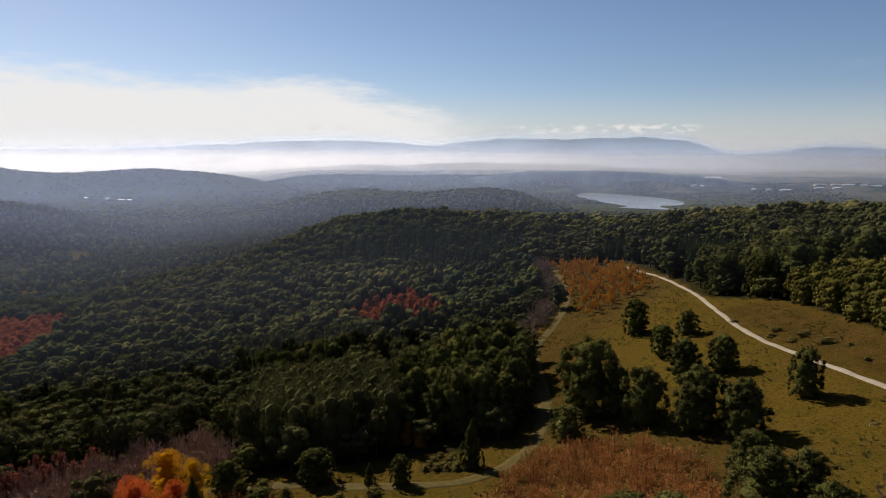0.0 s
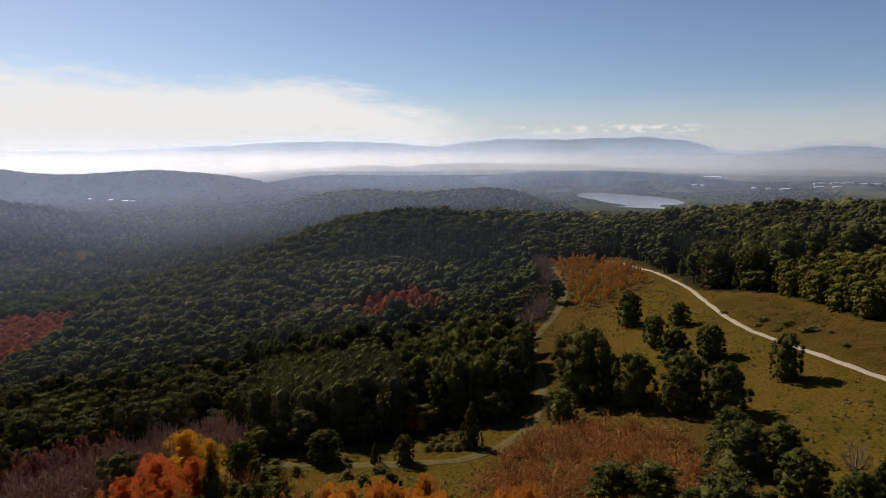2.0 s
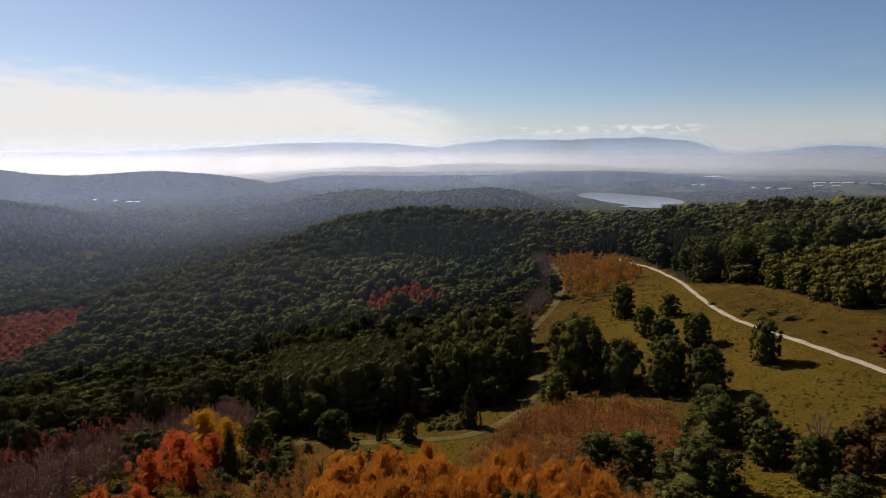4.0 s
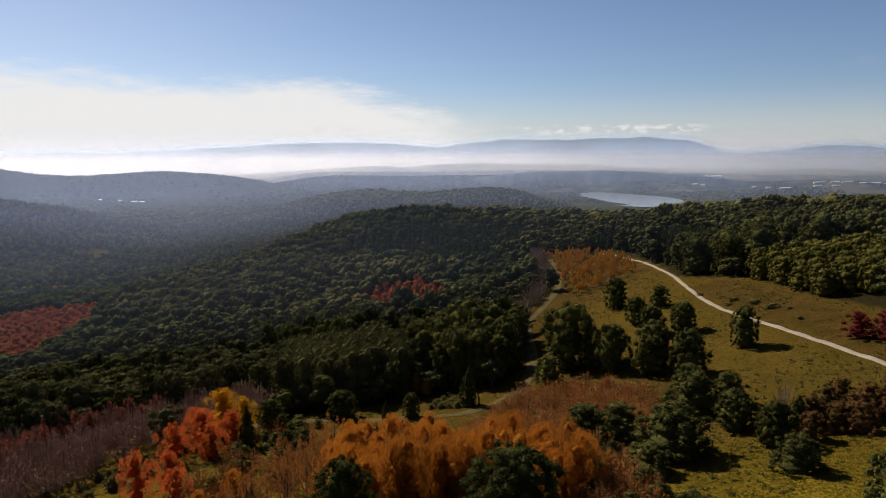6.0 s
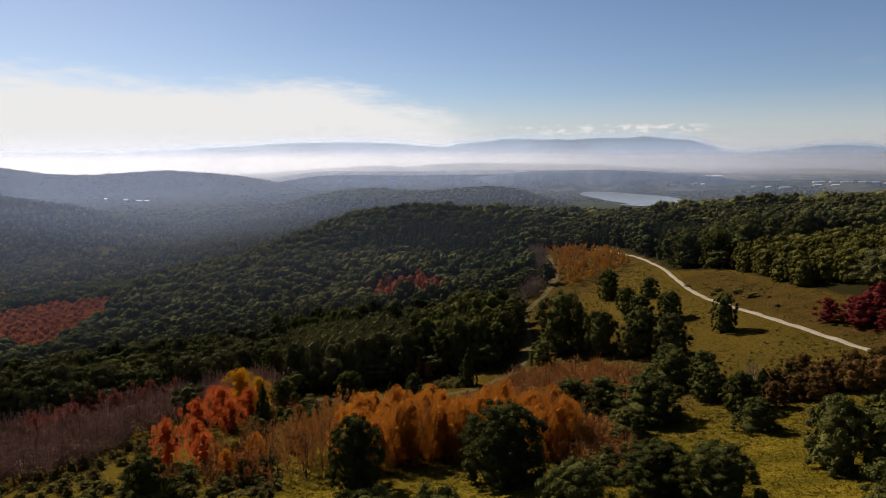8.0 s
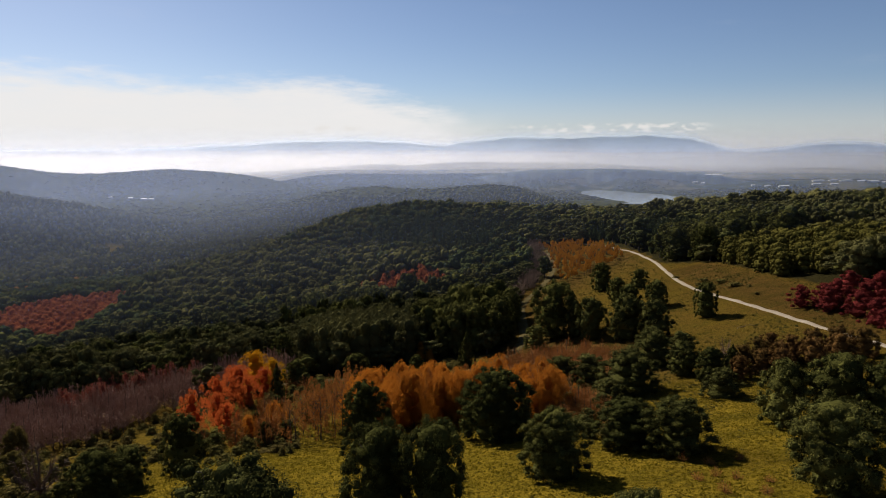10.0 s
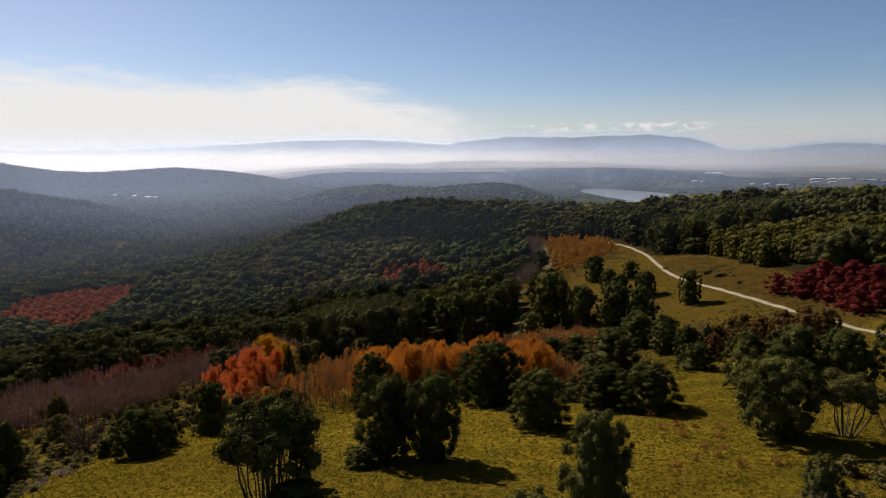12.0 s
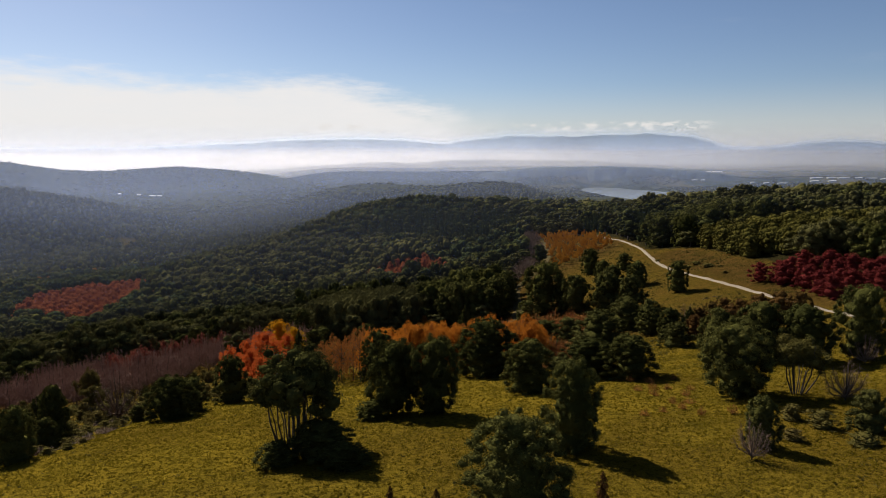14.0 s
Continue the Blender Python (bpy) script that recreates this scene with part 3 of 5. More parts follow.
kind("round", 3, "evergreen_tree", "dark evergreen tree with a dense rounded crown on grass", "tree", leafy(lambda: lumpy(70, column, 0.3, 9.7, (0.45, 0.85), 0.14, 0.85, 4, 0.80), LEAF_DARK, BARK_DARK, 6500, 0.155, start=0.2, spread=0.35, lump=0.74), "paddock evergreens")
kind("evergreen_near", 4, "evergreen_tree", "dark evergreen tree with a dense uneven crown on grass", "tree", leafy(lambda: lumpy(120, egg, 0.3, 9.8, (0.40, 0.85), 0.15, 0.8, 5, 0.80), LEAF_DARK, BARK_DARK, 18000, 0.115, start=0.2, spread=0.4, lump=0.70), "paddock evergreens")
kind("spread", 3, "spreading_tree", "broad dark evergreen tree with a lobed crown", "tree", leafy(lambda: lumpy(110, broad, 0.4, 9.7, (0.45, 0.95), 0.19, 0.8, 5, 0.78), LEAF_DARK, BARK_DARK, 18000, 0.115, spread=0.4, lump=0.70, reach=3.0, girth=0.4), "paddock evergreens")
kind("cypress", 3, "evergreen_tree", "dense dark conical evergreen standing on grass", "tree", leafy(lambda: lumpy(70, cone, 0.2, 9.8, (0.4, 0.8), 0.22, 1.0, 4, 0.8), LEAF_DARK, BARK_DARK, 9000, 0.145, start=0.15, spread=0.4, lump=0.72), "paddock evergreens")
kind("pine", 4, "pine_tree", "dark blue-green pine in a close plantation", "tree", leafy(lambda: lumpy(16, cone, 0.8, 9.8, (0.7, 1.3), 0.15, 0.8, 3), LEAF_PINE, BARK_DARK, 600, 0.44, start=0.2), "plantation pines")
kind("poplar", 6, "poplar_tree", "slender poplar in orange autumn leaf", "tree", leafy(lambda: lumpy(30, egg, 1.0, 9.7, (0.55, 1.0), 0.32, 1.5, 3, 0.62), LEAF_ORANGE, BARK, 8000, 0.12, upright=0.8, core=0.7, girth=0.15, trunk=8.5), "orange poplars")
kind("thin_poplar", 3, "poplar_tree", "half-bare poplar with thinning brown-orange leaves", "tree", leafy(lambda: (lumpy(16, egg, 1.2, 9.6, (0.5, 0.9), 0.34, 1.8, 3, 0.5)[0], []), LEAF_RUST, BARK, 1500, 0.15, upright=0.9, girth=0.15, trunk=8.5, limbs=9, reach=3.0), "orange poplars")
kind("young_poplar", 4, "young_poplar", "slender young poplar in orange leaf on dry ground", "tree", leafy(lambda: upright_puffs(5), LEAF_AMBER, BARK, 420, 0.46, upright=1.0, core=0.6, girth=0.15, trunk=8.5, limbs=3), "young poplars")
kind("amber", 2, "amber_tree", "single amber-leaved tree among dark forest", "tree", leafy(lambda: lumpy(16, dome, 0.8, 9.6), LEAF_AMBER, BARK, 900, 0.36, girth=0.15), "scattered amber trees")
kind("maple", 4, "maple_tree", "maple in deep orange-red autumn leaf", "tree", leafy(lambda: lumpy(34, egg, 0.6, 9.7, (0.55, 1.0), 0.30, 1.35, 4, 0.62), LEAF_MAPLE, BARK, 7500, 0.12, upright=0.4, core=0.7, girth=0.2), "autumn maples")
kind("yellow", 2, "maple_tree", "maple in bright yellow autumn leaf", "tree", leafy(lambda: lumpy(26, egg, 1.2, 9.7, (0.7, 1.2), 0.25, 0.9, 4, 0.65), LEAF_YELLOW, BARK, 5000, 0.14, core=0.75, girth=0.2), "autumn maples")
kind("red_stand", 4, "red_tree", "red-leaved autumn tree in a close plantation", "tree", leafy(lambda: lumpy(16, dome, 0.5, 9.4, (0.6, 1.1), 0.2, 0.9, 3, 0.66), LEAF_RED, BARK, 900, 0.26, lump=0.6, girth=0.2), "red plantation trees")
kind("dull_red", 3, "red_tree", "tree at the stand's edge still in dull red leaf", "tree", leafy(lambda: lumpy(14, egg, 1.0, 9.5, (0.5, 1.0), 0.3, 1.3, 3, 0.5), LEAF_DULL, BARK, 620, 0.30, upright=0.6, girth=0.2, core=0.7), "dull red trees")
kind("maroon", 4, "ornamental_tree", "spreading tree in dark crimson leaf", "tree", leafy(lambda: lumpy(24, dome, 0.6, 9.6, (0.6, 1.1), 0.34, 0.8, 3, 0.66), LEAF_MAROON, BARK_DARK, 4200, 0.17, lump=0.8, core=0.8), "crimson trees")
kind("wattle", 4, "wattle_tree", "round golden-green wattle in a dense row", "tree", leafy(lambda: lumpy(44, column, 0.2, 9.7, (0.55, 0.95), 0.12, 1.2, 4, 0.84), LEAF_GOLD, BARK, 2200, 0.19, spread=0.35, lump=0.78, girth=0.2), "golden wattles")
kind("bush", 4, "bush", "rounded olive-green bush on the slope", "bush", leafy(lambda: lumpy(46, dome, 0.1, 9.6, (0.5, 0.95), 0.20, 0.85, 4, 0.80), LEAF_BUSH, BARK, 4200, 0.19, spread=0.4, lump=0.72, girth=0.15, trunk=5), "slope bushes")
kind("scrub", 4, "shrub", "low tangled olive-brown shrub", "shrub", leafy(lambda: lumpy(10, dome, 0.1, 9.0, (0.9, 1.6), 0.35), LEAF_SCRUB, BARK, 520, 0.55, girth=0.2, trunk=4, limbs=3), "low scrub")
kind("bronze", 3, "bronze_conifer", "small bronze-brown conifer standing on grass", "conifer", leafy(lambda: lumpy(26, cone, 0.3, 9.8, (0.6, 1.0), 0.24, 1.1), LEAF_BRONZE, BARK_DARK, 2200, 0.32, girth=0.15), "bronze conifers")
kind("rust_tree", 3, "rust_brown_tree", "rust-brown leaved tree in a close row", "tree", leafy(lambda: lumpy(46, egg, 0.3, 9.8, (0.5, 0.95), 0.24, 1.0, 4, 0.76), LEAF_BRONZE, BARK_DARK, 4200, 0.19, girth=0.15, lump=0.7), "rust-brown trees")


def bare_kind(mat, stems, twigs, spread, thick, start=2.5, limb=0.10):
    def make(k):
        return [("trunk", trunk_shape(8.5, 0.14, 0, 1, start=0.5, sides=5).mesh("trunk", BARK), ""), ("bare_crown", bare_mesh("bare_crown", mat, stems, twigs, spread, start, thick, limb), "fine leafless twigs")]

    return make


kind("bare", 4, "bare_poplar", "leafless purple-brown poplar in a close stand", "tree", bare_kind(TWIG, 13, 46, 4.3, 0.072), "leafless poplars")
kind("bare_brown", 3, "bare_poplar", "leafless maroon-brown tree beside the dirt track", "tree", bare_kind(TWIG_GREY, 14, 46, 4.5, 0.085), "leafless poplars")
kind("bare_red", 3, "bare_sapling", "leafless rust-brown young tree above dry grass", "tree", bare_kind(TWIG_RED, 22, 28, 5.0, 0.08, 0.3), "rust-brown saplings")
kind("bare_big", 2, "bare_tree", "spreading leafless tree with fine brown twigs", "tree", bare_kind(TWIG_GREY, 16, 90, 4.6, 0.024, 1.2, 0.2), "leafless trees")


def multi_make(leaf, stems, low, count, foot):
    """Several leaning stems, each with its own tufts of leaves down from the tip."""

    def make(k):
        s, puffs = Shape(), []
        for i in range(stems):
            a, q = i * 2.399 + k + rng.uniform(-0.4, 0.4), 3.7 * math.sqrt((i + 0.5) / stems) * rng.uniform(0.8, 1.1)
            tip = np.array([q * math.cos(a), q * math.sin(a), rng.uniform(8.2, 9.6) - 0.16 * q * q])
            root = np.array([foot * tip[0], foot * tip[1], -0.5])
            bend = rng.uniform(-0.6, 0.6, 3) * (1, 1, 0.3)
            mid = root * 0.55 + tip * 0.45 + bend
            upper = root * 0.25 + tip * 0.75 + 0.5 * bend
            g = rng.uniform(0.06, 0.12)
            s.tube([root, mid, upper, tip], [g, g * 0.8, g * 0.5, g * 0.2], 5)
            for n in range(6):
                f = rng.uniform(0, 1) ** 1.3 * low / 10
                r = rng.uniform(0.6, 1.2) * (1 - 0.4 * f)
                p = tip + (mid - tip) * min(1.0, f) + rng.uniform(-0.9, 0.9, 3) * (1, 1, 0.5)
                puffs.append((*p, 1.15 * r, 1.15 * r, r * 0.85))
                if n % 2:
                    s.tube([mid + (tip - mid) * (1 - f), p], [0.04, 0.015], 3)
        return [("trunk", s.mesh("trunk", BARK), "several slender grey stems"), ("crown", crown_mesh("crown", puffs, leaf, count, 0.125, 1, 0, 0.66, 0.4), "")]

    return make


kind("multi", 2, "clump_tree", "many-stemmed gum with bare stems and high dark crown", "tree", multi_make(LEAF_BUSH, 30, 5.5, 16000, 0.55), "many-stemmed gums")
kind("open", 2, "clump_tree", "open many-stemmed tree with thin yellow-green leaves", "tree", multi_make(LEAF_SCRUB, 11, 6.5, 9500, 0.22), "many-stemmed gums")

# trees that stand alone on the grass: (x, y, height, width)
for kind_name, rows in (
    ("evergreen_near", [(-73.1, 44.7, 12.5, 15.5)]),
    ("round", [(-64.4, 70, 15.5, 11.5), (-71.7, 56.2, 11, 10), (123.4, 206, 16.7, 11.4), (106.2, 329, 18.5, 14), (-8.2, 191, 10, 7.2), (47.6, 214, 11.7, 13)]),
    ("spread", [(-9.4, 13.1, 17.9, 12.5), (-0.2, 10.1, 17.6, 12), (68.2, 13.8, 17.1, 17), (59.3, 234, 29, 23), (115, 43, 21, 15)]),
    ("evergreen_near", [(-18.6, 78, 17.5, 14.5), (15.8, 72, 18.5, 21), (24, 33.9, 13.8, 15), (44, 52, 11, 17), (52.6, 43.9, 11.8, 16), (23.7, -22.2, 16.5, 10.8), (10.9, -47, 14, 15.6), (-14, 9.5, 4.5, 8), (-20, -21, 6.5, 12), (55.8, -24.4, 9, 6.5), (-15, -27, 4, 9), (-27, -24, 4, 8)]),
    ("evergreen", [(82.9, 58, 15.9, 13.5), (92.8, 52.7, 16.8, 18), (100.4, 44.5, 16, 16), (86, 108, 11.9, 10.8)]),
    ("evergreen", [(84, 125, 11.6, 12.3), (103.7, 283, 14.8, 12), (114.7, 247, 14.6, 13.2), (102.3, 254, 15.2, 14.6)]),
    ("evergreen", [(67.7, 227, 19, 11.5), (-35.6, 201.5, 12, 13.7), (-62, 196, 12, 11), (-103, 25.5, 10.4, 8.5), (-113, 54, 12.7, 9.5)]),
    ("canopy", [(73, 213, 20.8, 16.5), (94.2, 187, 18, 14.5), (86, 200, 21, 19)]),
    ("evergreen_near", [(-88, 1, 12, 8.5), (-96, 29, 15, 8)]),
    ("bush", [(-91, 17, 8, 7.5), (-86, 53, 5, 6), (-80, 58, 6, 5), (-98, 12, 7, 8)]),
    ("cypress", [(14, 200.5, 16.3, 9.4), (-65, 174, 15, 7.5), (-17.9, 195, 7.6, 4.6), (96, 116, 9.6, 7.5)]),
    ("bush", [(61, 110, 15, 23), (45, 138, 11, 17), (54, 134, 11, 16), (52, 100, 8, 12), (81.8, 89.8, 9, 12.5), (79.8, 145, 14, 18.5), (78.7, -17.5, 8, 8.7), (85, 162, 12.3, 14.8), (90.6, 146, 11.2, 12.8), (123.5, 306, 11.7, 12.9)]),
    ("scrub", [(71.5, -15, 3.8, 6.2), (69, -9, 3.4, 5.5), (73, -25, 2.5, 6.7), (63, -21, 2.2, 5)]),
    ("bronze", [(23, -47.2, 5, 2.7), (0.3, -48.4, 4, 2.3), (-6, -47.1, 4, 2.3)]),
    ("rust_tree", [(107, 122, 9.2, 9), (100, 117, 8.8, 9), (113, 126, 9.2, 9), (95, 108, 7.6, 8), (116, 118, 9.2, 10), (124, 120, 9.7, 10), (119, 110, 8.8, 10), (108, 108, 8.0, 9), (131, 118, 9.7, 10), (104, 112, 8.0, 9), (127, 110, 9.2, 10), (111, 115, 8.4, 9), (136, 112, 9.2, 10)]),
    ("multi", [(-25.4, -14.8, 20.3, 19)]),
    ("open", [(80.7, 10.8, 14.4, 15.5), (-117.7, 86.8, 17.9, 10), (-108, 72, 12, 10), (-124, 60, 11, 9), (-100, 40, 8, 7)]),
    ("bare_big", [(-97.5, 64, 15, 14.6), (87, 3.2, 9.9, 10.8), (51.4, -30.4, 7.8, 6.8), (101, 132, 10, 8), (112, 36, 9, 9)]),
    ("maple", [(-79.5, 172, 16.4, 15), (-86, 163, 14, 11), (-81.5, 124, 15.8, 10), (-75, 130, 13, 9), (-74, 164, 13, 10), (-71, 177, 14, 11), (-85, 180, 15, 12), (-68, 118, 11, 9)]),
    ("bare_red", [(-60, 104, 13, 9), (-54, 112, 14, 9), (-50, 100, 14, 9), (-58, 94, 11, 8), (-48, 90, 12, 8), (-52, 120, 12, 8)]),
    ("poplar", [(-56, 100, 9, 7), (-50, 108, 11, 8)]),
    ("yellow", [(-78, 190, 19, 17), (-71, 192, 15, 11)]),
    ("maroon", [(162, 180, 10.4, 12), (156, 186, 9.8, 12), (160, 172, 10.4, 13), (163, 158, 10.4, 13), (161, 144, 10.4, 13), (160, 134, 9.8, 12), (168, 181, 11.1, 13), (172, 167, 11.7, 14), (173, 151, 11.7, 14), (169, 136, 10.4, 13), (179, 190, 11.1, 14), (183, 175, 11.7, 14), (184, 160, 11.7, 14), (181, 143, 11.7, 14), (177, 129, 10.4, 13), (190, 148, 11.7, 14)]),
):
    for n, (x, y, h, w) in enumerate(rows):
        plant(kind_name, x, y, h, w)


def scatter(poly, gap, skip=0.0):
    """Uneven places inside a polygon, about gap apart."""
    p = np.array(poly, float)
    (ax, ay), (bx, by) = p.min(0), p.max(0)
    gx, gy = np.meshgrid(np.arange(ax, bx, gap), np.arange(ay, by, gap))
    gx = gx + (np.arange(len(gy)) % 2)[:, None] * gap / 2
    gx, gy = gx + rng.uniform(-0.38, 0.38, gx.shape) * gap, gy + rng.uniform(-0.38, 0.38, gx.shape) * gap
    ok = inside(poly, gx, gy) & (rng.uniform(size=gx.shape) >= skip)
    return np.stack([gx[ok], gy[ok]], 1)


for x, y in scatter(ORANGE_BAND, 5.6):
    thin = x < -26 or rng.uniform() < 0.15
    plant("thin_poplar" if thin else "poplar", x, y, rng.uniform(12, 18), rng.uniform(8.5, 12.5))
for x, y in scatter(BROWN_STAND, 6.0):
    plant("bare", x, y, rng.uniform(9, 14), rng.uniform(8, 11))
for x, y in scatter(RED_FRINGE, 5.5, 0.3):
    plant("dull_red", x, y, rng.uniform(10, 14), rng.uniform(6, 8.5))
for x, y in scatter(RUST_PATCH, 5.5):
    plant("bare_red", x, y, rng.uniform(4, 8), rng.uniform(6, 9.5))
for x, y in scatter([(40, -10), (62, -6), (66, 34), (48, 38)], 6.5, 0.25):
    plant("bare_red", x, y, rng.uniform(1.6, 2.8), rng.uniform(2.0, 3.2), label="small leafless sapling planted on the grass", group="planted saplings")
for x, y in scatter(RED_PLANTATION, 9.4):
    plant("red_stand", x, y, rng.uniform(12, 14), rng.uniform(11.5, 14))
for x, y in scatter(RED_KNOT, 9.0):
    plant("red_stand", x, y, rng.uniform(13, 17), rng.uniform(10, 13))
for x, y in scatter(FAR_ORANGE, 6.6, 0.15):
    plant("young_poplar", x, y, rng.uniform(6.5, 10.0), rng.uniform(4.4, 6.2))
for x, y in scatter(TRACK_BARE, 7.5):
    plant("bare_brown", x, y, rng.uniform(7, 12), rng.uniform(10, 14))
for x, y, h, w in ((-505, 710, 12, 10), (-498, 720, 11, 9), (-354, 651, 13, 11), (-344, 642, 13, 12), (-360, 640, 12, 10), (-478, 796, 12, 11), (-468, 800, 12, 11), (-488, 790, 11, 10)):
    plant("amber", x, y, h, w)
plant("amber", -7, 231, 10, 8)
plant("amber", -3, 226, 7, 6)
for x, y in scatter(GOLD_STAND, 10.5):
    plant("wattle", x, y, rng.uniform(12, 15), rng.uniform(12, 15))
for x, y in scatter([(190, 214), (206, 236), (240, 230), (240, 175), (204, 160), (198, 190)], 9.0):
    plant("gum_dark", x, y, rng.uniform(10, 15), rng.uniform(10, 14), label="dark evergreen tree beside the crimson trees", group="forest edge trees")
for x, y in scatter(PINES, 7.0):
    plant("pine", x, y, rng.uniform(14, 19), rng.uniform(6, 8))
for x, y in scatter(EDGE_TREES, 15.0):
    plant("round", x, y, rng.uniform(20, 25), rng.uniform(18, 23), label="big dark rounded tree beside the gravel road", group="forest edge trees")
for x, y in scatter(THICKET, 5.7):
    plant("slender", x, y, rng.uniform(21, 24.5), rng.uniform(10, 12), label="slender olive-green tree in a dense dark stand")
for x, y in scatter([(-150, 20), (-150, 100), (-110, 148), (-90, 190), (-84, 150), (-92, 110), (-70, 95), (-92, 78), (-95, 30)], 7.0, 0.2):
    plant("scrub", x, y, rng.uniform(2.0, 5.0), rng.uniform(4, 7))
for x, y in scatter([(-92, -14), (-80, 6), (-85, 50), (-88, 72), (-103, 76), (-104, 20), (-108, -20)], 3.4, 0.2):
    if rng.uniform() < 0.6:
        plant("scrub", x, y, rng.uniform(0.8, 2.2), rng.uniform(2.5, 5.0), label="low grey-brown scrub along the edge of the meadow")
    else:
        plant("bare_big", x, y, rng.uniform(1.0, 2.4), rng.uniform(2.5, 4.5), label="dead leafless brush lying at the meadow's edge", group="dead brush")
for x, y in scatter([(-88, 86), (-44, 66), (-34, 88), (-58, 112), (-82, 124)], 4.6, 0.25):
    plant("scrub", x, y, rng.uniform(1.2, 3.2), rng.uniform(3, 5.5), label="pale olive scrub on the slope below the maples")
for x, y in scatter([(-78, 90), (-46, 84), (-42, 120), (-30, 142), (-52, 200), (-68, 188), (-66, 150), (-72, 112)], 7.0, 0.1):
    pick = rng.uniform()
    if pick < 0.45:
        plant("scrub", x, y, rng.uniform(2.0, 5.0), rng.uniform(5, 8))
    elif pick < 0.75:
        plant("bush", x, y, rng.uniform(4, 8), rng.uniform(5, 8))
    else:
        plant("bare_red", x, y, rng.uniform(5, 9), rng.uniform(6, 8), label="leafless rust-brown tree among scrub")
for x, y, h, w in ((156.9, 250.1, 2.0, 10.3), (155.0, 263.4, 1.9, 9.2), (151.1, 277.3, 1.8, 7.9), (146.2, 272.5, 1.6, 5.5), (148.2, 260.1, 1.6, 5.9), (159.6, 240.7, 1.5, 4.0), (144.9, 303.8, 1.6, 5.5), (117.7, 294.8, 1.5, 4.1), (155.0, 223.3, 1.5, 3.8)):
    plant("scrub", x, y, h, w, label="low dark shrub on the open slope above the road")
for x, y in scatter([(-4, 198), (2, 213), (16, 210), (14, 196)], 4.0):
    plant("scrub", x, y, rng.uniform(1.5, 2.8), rng.uniform(4, 6), label="pale bracken beside the dirt track")
for x, y in scatter([(28, 62), (36, 80), (34, 100), (26, 122), (44, 134), (56, 122), (54, 92), (52, 66), (40, 58)], 6.2, 0.1):
    pick = rng.uniform()
    if pick < 0.40:
        plant("bare_red", x, y, rng.uniform(3.5, 6), rng.uniform(5, 8), label="leafless rust-brown shrub between the trees")
    elif pick < 0.75:
        plant("bush", x, y, rng.uniform(3.5, 7), rng.uniform(5, 8.5))
    else:
        plant("scrub", x, y, rng.uniform(2.0, 4.0), rng.uniform(4, 7))
for x, y in scatter([(20, 96), (26, 116), (44, 122), (54, 104), (48, 78), (36, 70), (26, 80)], 5.0, 0.1):
    plant("bare_red", x, y, rng.uniform(5, 9), rng.uniform(6, 9), label="leafless rust-red shrub behind the dark evergreens")
for x, y in scatter([(-112, 340), (-60, 336), (-30, 400), (-60, 432), (-112, 412)], 12.0, 0.2):
    plant("gum_dark", x, y, rng.uniform(21, 27), rng.uniform(10, 13), label="tall dark gum tree standing above its neighbours")
for x, y in scatter([(-55, 205), (-50, 190), (-20, 190), (28, 150), (48, 128), (44, 110), (34, 115), (4, 140), (-34, 150), (-50, 170)], 9.0, 0.35):
    if rng.uniform() < 0.6:
        plant("bush", x, y, rng.uniform(4, 8), rng.uniform(6, 10))
    else:
        plant("scrub", x, y, rng.uniform(2, 4), rng.uniform(5, 8))

# the close forest, tree by tree, and the further forest as one mass
ROUND_TREES = [(-13, 338), (44, 338), (44, 292), (40, 252), (32, 226), (4, 226), (-9, 262), (-11, 292)]
LEFT_GAP = [(-165, 105), (-108, 150), (-84, 206), (-60, 214), (-60, 95), (-112, 60), (-160, 60)]
CONIFERS = [(-90, 640), (-55, 690), (-10, 722), (30, 716), (62, 738), (92, 704), (104, 655), (84, 605), (52, 590), (30, 566), (0, 584), (-40, 604)]
DARK_SLOPE = [(20, 345), (45, 430), (80, 470), (92, 600), (40, 565), (-10, 520), (-12, 400)]
STANDS = [LEFT_GAP, CONIFERS, ROUND_TREES, ORANGE_BAND, BROWN_STAND, RED_PLANTATION, RED_KNOT, FAR_ORANGE, TRACK_BARE, GOLD_STAND, PINES, EDGE_TREES, THICKET]
NEAR_FOREST = 520.0


def free_of_stands(x, y):
    ok = ~inside(CLEARING, x, y)
    for poly in STANDS + GLADES:
        ok &= ~inside(poly, x, y)
    return ok


def forest_places(gap, near, far, half=40.0):
    """Uneven places between two distances, within the wedge of the valley; crowns stand wider apart on the near slopes and the eastern ridge."""
    out = []
    for share in (1.0, 1.25, 1.7) if far < 1000 else (1.0,):
        g = gap * share
        w = far * math.sin(radians(half))
        gx, gy = np.meshgrid(np.arange(-w, w, g), np.arange(-60, far, g))
        gx, gy = (gx + rng.uniform(-0.42, 0.42, gx.shape) * g).ravel(), (gy + rng.uniform(-0.42, 0.42, gy.shape) * g).ravel()
        d, a = np.hypot(gx, gy + 60), np.abs(np.arctan2(gx, gy + 110))
        ok = (d >= near) & (d < far) & (a < radians(half)) & free_of_stands(gx, gy)
        if far < 1000:
            ok &= crown_share(gx, gy) == share
        out.append(np.stack([gx[ok], gy[ok]], 1))
    return np.concatenate(out).T


def crown_share(x, y):
    """How wide the crowns grow: fine on the planted western slope, broad on the eastern ridge."""
    return np.where((x > 100) | ((y > 690) & (x > 40)), 1.7, np.where((y > 470) | (x < -330), 1.0, 1.25))


